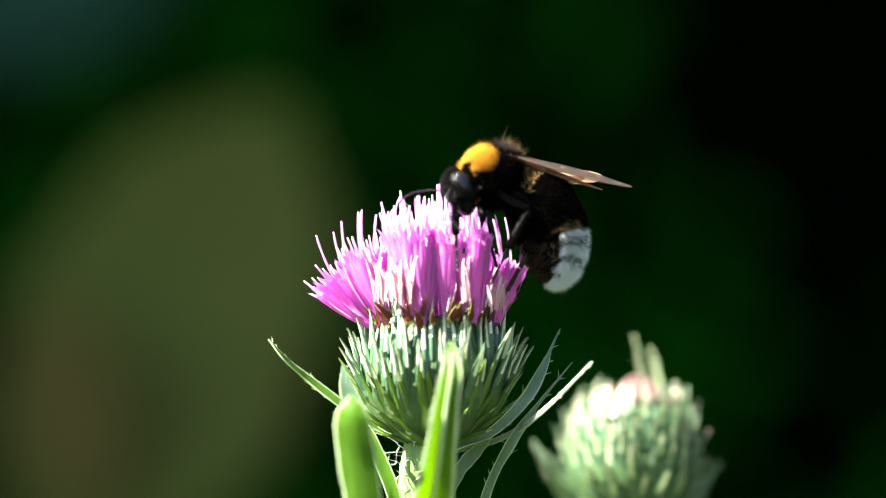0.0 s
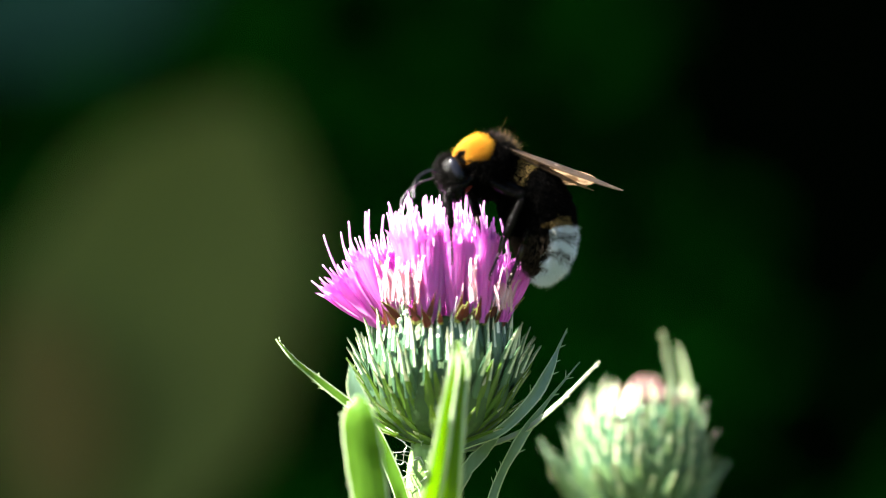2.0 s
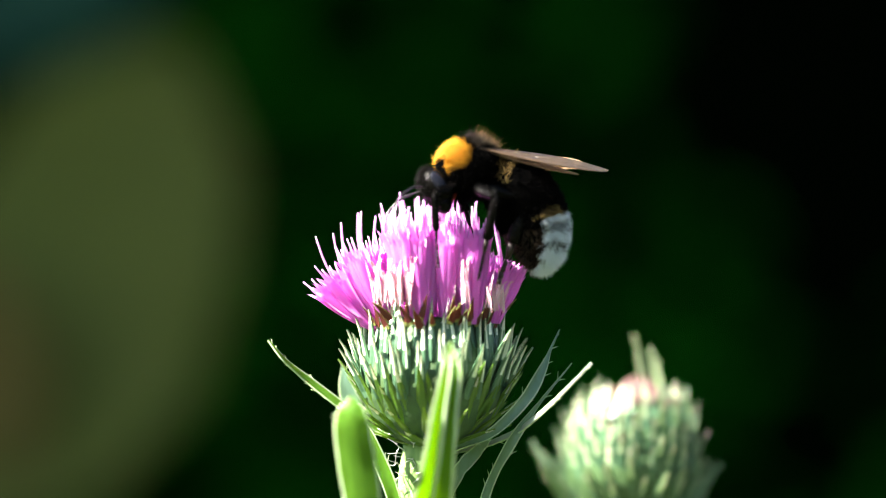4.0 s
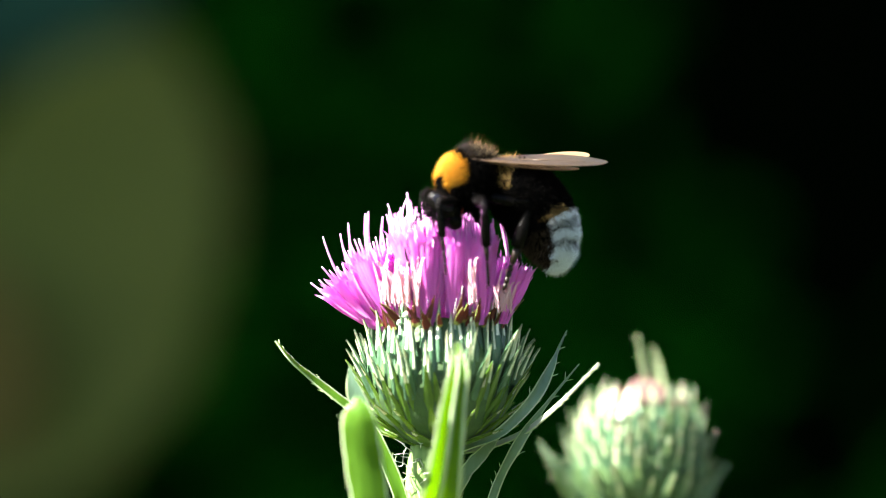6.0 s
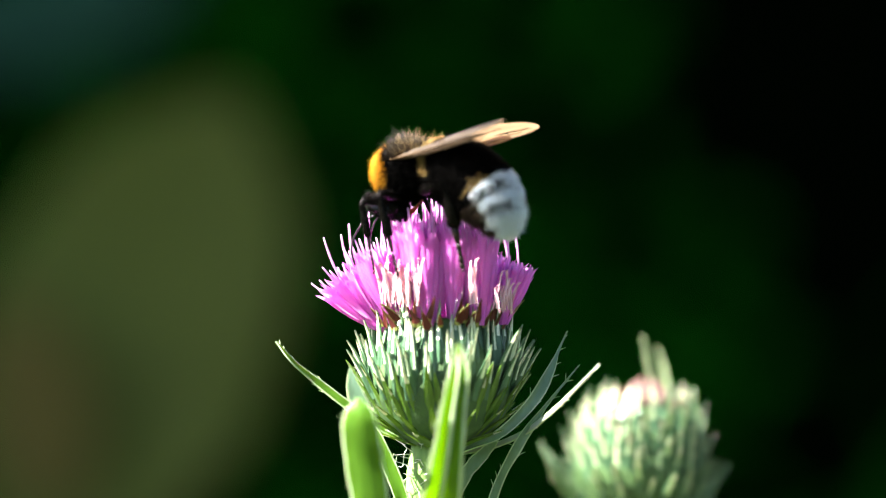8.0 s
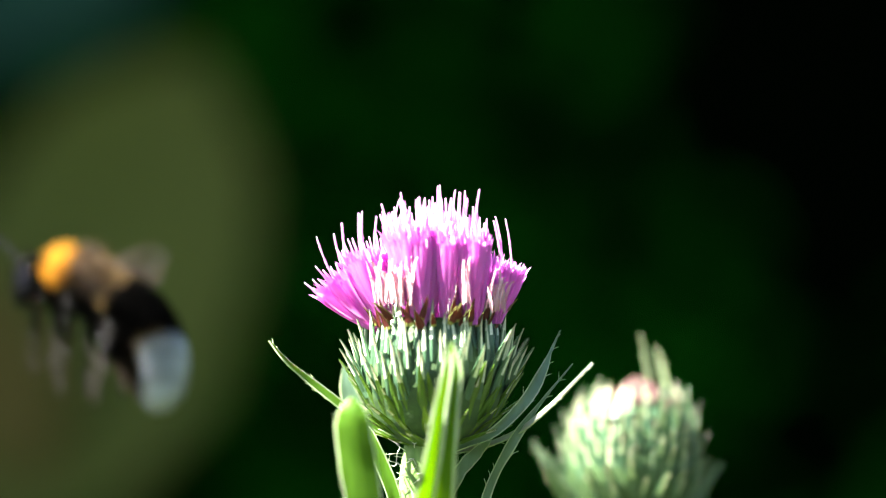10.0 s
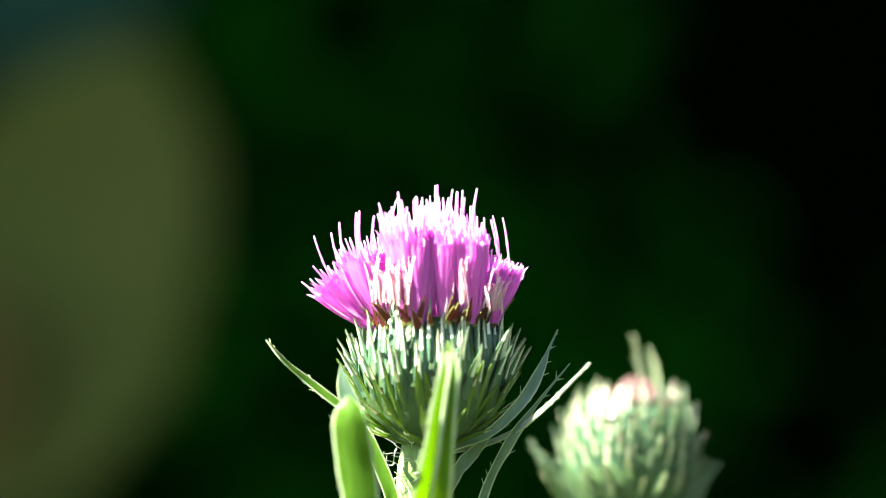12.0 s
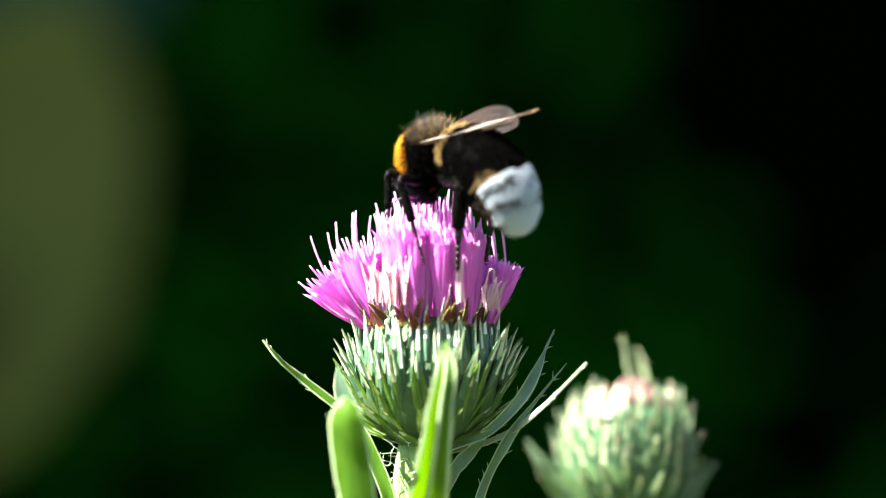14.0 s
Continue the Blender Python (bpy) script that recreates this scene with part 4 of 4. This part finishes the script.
# ---- what moves ----
# seconds, grid column and row of the thorax as seen in the panned view, mm back,
# turn away from the side view, nose up, back towards the lens, bend of the abdomen, state of the wings
BEE = [
    (0.0, 872, 312, -4, -19, 8, -28, 59, "rest"), (0.5, 866, 309, -4, -17, 2, -22, 59, "rest"), (1.0, 866, 317, -4, -15, -1, -15, 59, "rest"),
    (1.5, 905, 296, -4, -19, 18, -28, 55, "rest"), (2.0, 860, 295, -4, -19, 14, -26, 56, "rest"), (2.5, 858, 299, -4, -19, 12, -26, 58, "rest"),
    (3.0, 821, 291, -4, -17, 7, -24, 55, "rest"), (3.2, 826, 303, -4, -17, 0, -20, 58, "rest"), (4.2, 828, 298, -4, -17, 4, -20, 56, "rest"),
    (5.3, 830, 294, -4, -17, 8, -20, 56, "rest"), (5.5, 864, 266, -4, -19, 30, -34, 50, "rest"), (5.7, 822, 302, -4, -17, 4, -20, 56, "rest"), (6.0, 830, 318, -4, -13, -8, -14, 59, "rest"), (6.3, 846, 274, -4, 4, 14, -10, 58, "rest"),
    (6.5, 810, 308, -4, 8, -3, -2, 51, "rest"), (6.8, 808, 308, -4, 8, -3, -2, 51, "rest"), (7.0, 822, 268, -4, 10, 16, -10, 46, "rest"), (7.5, 740, 294, -4, 18, -12, 4, 55, "up"),
    (8.0, 717, 304, -4, 26, -18, 6, 52, "up"), (8.2, 745, 268, -4, 26, -2, 4, 52, "up"), (9.0, 752, 282, -4, 24, -4, 4, 53, "rest"),
    (9.25, 705, 225, -5, 16, 12, 0, 44, "fly"), (9.45, 560, 120, -8, 10, 24, 0, 34, "fly"), (9.65, 300, 90, -14, 6, 28, 0, 30, "fly"),
    (9.9, 90, 330, -22, 6, 30, 0, 28, "fly"), (10.1, 250, 640, -26, 8, 30, 0, 26, "fly"),
    (10.3, 605, 735, -30, 10, 30, 4, 26, "fly"), (10.4, 850, 722, -30, 10, 30, 6, 26, "fly"), (10.45, 990, 785, -30, 22, 20, -30, 26, "fly"), (10.5, 1120, 862, -30, 44, 10, -72, 26, "fly"),
    (10.6, 1660, 970, -30, 90, 6, -40, 26, "fly"), (10.9, 2300, 900, -24, 150, 10, 0, 26, "fly"), (11.6, 2300, 0, -18, 100, 10, 0, 26, "fly"),
    (12.1, 1700, -350, -14, 50, 20, 0, 34, "fly"), (12.3, 1330, -330, -12, 60, 30, 0, 44, "fly"), (12.4, 1095, 5, -10, 70, 36, -6, 44, "fly"),
    (12.5, 890, 362, -6, 74, 34, -19, 40, "land"), (12.6, 906, 302, -4, 68, 26, -4, 54, "half"), (12.7, 876, 296, -4, 62, 16, -4, 54, "open"),
    (12.8, 908, 296, -4, 62, 14, -4, 58, "open"), (12.9, 892, 282, -3, 58, 12, -4, 58, "open"), (13.0, 844, 268, -3, 52, 8, -4, 56, "fold"),
    (13.2, 805, 280, -2, 36, 0, 0, 60, "fold"), (13.5, 744, 266, -4, 28, -6, 6, 54, "spread"), (13.8, 752, 270, -4, 39, -10, 11, 59, "spread"), (14.0, 762, 274, -4, 41, -14, 12, 56, "spread"),
]


# seconds, nod of the head
HEAD_DIP = [(0.0, 10), (0.5, 16), (1.0, 14), (1.5, 8), (2.0, 10), (2.5, 12), (3.0, 14), (3.2, 16), (4.2, 14), (5.3, 12), (5.5, 0), (5.7, 14), (6.0, 22), (6.3, 10), (6.5, 20), (6.8, 20),
            (7.0, 12), (7.5, 36), (8.0, 32), (8.2, 30), (9.0, 24), (9.25, 0), (12.4, 0), (12.7, 8), (13.0, 18), (13.5, 32), (14.0, 32)]


# seconds, droop of the feelers
DROOP = [(0.0, 4), (0.5, -8), (1.0, -40), (1.5, 10), (2.0, 34), (2.5, 34), (3.0, 22), (3.2, 20), (4.2, 24), (5.3, 26), (5.5, 80), (5.7, 30), (6.0, 24), (6.3, 40), (6.5, 18), (6.8, 18),
         (7.0, 44), (7.5, 30), (8.0, 10), (8.2, 8), (9.0, 8), (9.25, -10), (12.4, -20), (12.7, 0), (13.0, 28), (13.5, 8), (14.0, 10)]


# seconds, degrees by which the tongue is folded back under the head
TONGUE = [(0.0, 108), (6.6, 108), (7.0, 4), (7.2, 2), (7.5, 0), (7.8, 0), (8.0, 60), (9.0, 108), (12.7, 108), (13.2, 30), (13.5, 0), (13.8, 70), (14.0, 108)]


def bee_pose(row):
    t, gx, gy, back, turn, nose, roll = row[:7]
    dx, dy = pan(t)
    p = at(gx - dx, gy - dy, back)
    a, b = radians(turn), radians(nose)
    f = Vector((-math.cos(a) * math.cos(b), math.sin(a) * math.cos(b), math.sin(b)))
    left = Vector((-math.sin(a), -math.cos(a), 0))
    up = f.cross(left)
    m = Matrix(((f.x, left.x, up.x, p.x), (f.y, left.y, up.y, p.y), (f.z, left.z, up.z, p.z), (0, 0, 0, 1)))
    return m @ pose(0, 0, 0, -roll, 0, 0)


def aim(origin, way, side):
    """A pose at origin whose x runs along way and whose y leans to side."""
    x = Vector(way).normalized()
    z = x.cross(Vector(side)).normalized()
    y = z.cross(x)
    return Matrix(((x.x, y.x, z.x, origin[0]), (x.y, y.y, z.y, origin[1]), (x.z, y.z, z.z, origin[2]), (0, 0, 0, 1)))


DOME, DOME_R = at(755, 585), Vector((7.6, 8.2, 8.4)) * MM


def foothold(root, way, reach):
    """Where a foot stands on the crown of the flower, below a place in reach of the hip."""
    o = root + way * reach * 0.66 - DOME
    k = math.sqrt((o.x / DOME_R.x) ** 2 + (o.y / DOME_R.y) ** 2 + (o.z / DOME_R.z) ** 2)
    return DOME + o / k


def leg_rows(key):
    """Upper and lower leg poses at each row of BEE, by bending the knee so that the foot stands on the flower."""
    row, s = key
    leg, low_leg, hip, l1, l2 = bee_legs[key]
    upper, lower = [], []
    for k, r in enumerate(BEE):
        m = bee_pose(r)
        inv = m.inverted()
        if r[8] == "fly":
            foot = hip + Vector((-1.6 - 0.6 * row, s * (1.2 + 0.5 * row), -3.4 + 0.5 * row)).normalized() * (l1 + l2) * 0.72
        else:
            ahead = ((0.3, -0.2, -0.55) if r[0] < 6.2 else (0.5, -0.05, -1.3))[row] + 0.12 * math.sin(k * 1.7 + row * 2 + s)
            way = (m.to_3x3() @ Vector((ahead, s * 0.42, -0.3)) + Vector((0, 0, -1.0))).normalized()
            foot = (inv @ foothold(m @ (hip * MM), way, (l1 + l2) * MM)) / MM
        d = foot - hip
        dist = min(max(d.length, abs(l1 - l2) + 0.3), l1 + l2 - 0.15)
        dn = d.normalized()
        ca = (l1 * l1 + dist * dist - l2 * l2) / (2 * l1 * dist)
        pole = Vector(((0.3, 0.0, -1.3)[row], s * 0.55, (0.8, 0.8, 0.15)[row]))
        pole = (pole - dn * pole.dot(dn)).normalized()
        knee = hip + dn * l1 * ca + pole * l1 * math.sqrt(max(0, 1 - ca * ca))
        m1 = aim(hip * MM, knee - hip, dn.cross(pole))
        m2 = m1.inverted() @ aim(knee * MM, hip + dn * dist - knee, dn.cross(pole))
        upper.append((r[0], m1))
        lower.append((r[0], m2))
    walk(leg, upper)
    walk(low_leg, lower)


def wing_pose(root, s, sweep, lift, twist):
    """sweep: degrees back from straight out to the side; lift: degrees up; twist about its length."""
    a, b = radians(sweep), radians(lift)
    way = Vector((-math.sin(a) * math.cos(b), s * math.cos(a) * math.cos(b), math.sin(b)))
    ahead = Vector((math.cos(a), s * math.sin(a), 0))
    m = aim(root * MM, way, ahead * s)
    return m @ pose(0, 0, 0, twist * s, 0, 0)


def wing_rows(key):
    nm, s = key
    wing, root = bee_wings[key]
    hind = nm == "hindwing"
    rows = []
    rest = {"rest": (83, -7, 18), "up": (82, -3, 18), "spread": (66, -3, 16), "open": (50, -12, 8), "fold": (66, -12, 10), "half": (22, -5, 6)}
    for i, r in enumerate(BEE):
        if r[8] in rest:
            sw, lf, tw = rest[r[8]]
            tw += 30 if s < 0 and r[8] in ("open", "fold", "half") else 0
            if s < 0 and r[8] == "spread":            # the far wing is lifted
                sw, lf, tw = (-5, 12, -55) if r[0] > 13.7 else (68, -4, 0)
            elif r[8] == "spread":
                sw, lf = (108, -4) if r[0] > 13.7 else (86, -1)
            sw, lf = sw + 1.5 * math.sin(i * 2.3), lf + 1.5 * math.sin(i * 1.9 + 0.5)
            rows.append((r[0], wing_pose(root, s, sw + (6 if hind else 0), lf + (0.18 if s > 0 else 0.6) * s * r[6] - (2 if hind else 0), tw - 0.9 * s * r[6])))
    for a, b in ((9.1, 10.7), (12.2, 12.56)):
        k = 0
        t = a
        while t < b:
            up = (0, 1, 0, -1)[(k + 1) % 4]
            rows.append((t, wing_pose(root, s, 10 - 10 * up + (8 if hind else 0), 8 + 36 * up, 16 * up)))
            k += 1
            t = a + k / 30
    rows.sort(key=lambda q: q[0])
    walk(wing, rows)


# seconds, column and row of the broad olive leaf behind the flower
OLIVE_ROWS = [(0, 315, 525), (0.5, 305, 535), (1, 280, 525), (1.5, 265, 515), (2, 280, 525), (2.5, 242, 505), (3, 205, 472), (4.2, 150, 428), (5.5, 120, 405), (6, 140, 415),
              (6.5, 180, 405), (7, 300, 525), (7.5, 355, 555), (8, 250, 515), (9.2, 200, 425), (10.5, 180, 465), (11, 160, 465), (12, 110, 430), (13, 50, 365), (14, 0, 345)]
SHOOT_ROWS = [(0.0, 1124, 600), (0.5, 1165, 596), (1.0, 1158, 596), (1.5, 1187, 594), (2.0, 1173, 594), (2.5, 1137, 600), (3.0, 1129, 600), (4.2, 1122, 601),
              (5.5, 1112, 602), (6.0, 1129, 600), (6.5, 1150, 600), (7.0, 1150, 601), (7.5, 1130, 603), (8.0, 1138, 601), (9.2, 1136, 600), (10.5, 1135, 600),
              (11.0, 1130, 600), (11.5, 1127, 600), (12.0, 1122, 600), (12.5, 1113, 600), (13.0, 1112, 600), (13.5, 1110, 600), (14.0, 1102, 602)]


def motions():
    rows = []
    for t, x, y in OLIVE_ROWS:
        dx, dy = pan(t)
        p = at(x - 24 - dx, y + 80 - dy, 440)
        rows.append((t, pose(p.x, p.y, p.z, 0, (x - 200) * 0.02, 0)))
    walk(olive_plant, rows)
    rows = []
    for t, x, y in SHOOT_ROWS:
        dx, dy = pan(t)
        p = at(1148 + x - dx - 1130, 690 + y - dy - 600, 22)
        rows.append((t, pose(p.x, p.y, p.z, 0, 0, 0)))
    walk(shoot, rows)
    rows = []
    for k, t in enumerate((0, 2, 4, 6, 7.5, 9, 11, 12.5, 14)):
        p = at(60 + 30 * math.sin(k * 1.9), 0, 760)
        rows.append((t, pose(p.x, p.y, p.z, 0, 3 * math.sin(k * 1.3), 0)))
    walk(teal_plant, rows)
    walk(bee, [(r[0], bee_pose(r)) for r in BEE])
    hinge = Vector((-1.5, 0, -0.1)) * MM
    walk(bee_abdomen, [(r[0], Matrix.Translation(hinge) @ pose(0, 0, 0, min(0, r[6]), 40 - r[7], 0)) for r in BEE])
    walk(bee_head, [(t, head_pose(d)) for t, d in HEAD_DIP])
    root = Vector((0.5, 0, -1.5)) * MM
    walk(bee_tongue, [(t, Matrix.Translation(root) @ pose(0, 0, 0, 0, d, 0) @ Matrix.Translation(-root)) for t, d in TONGUE])
    for s, feeler in bee_feelers.items():
        root = Vector((0.75, s * 0.35, 0.35)) * MM
        walk(feeler, [(t, Matrix.Translation(root) @ pose(0, 0, 0, 0, d + 4 * s * math.sin(t * 3) + (70 if s > 0 and t == 0 else 0), 0) @ Matrix.Translation(-root)) for t, d in DROOP])
    for key in bee_legs:
        leg_rows(key)
    for key in bee_wings:
        wing_rows(key)


motions()
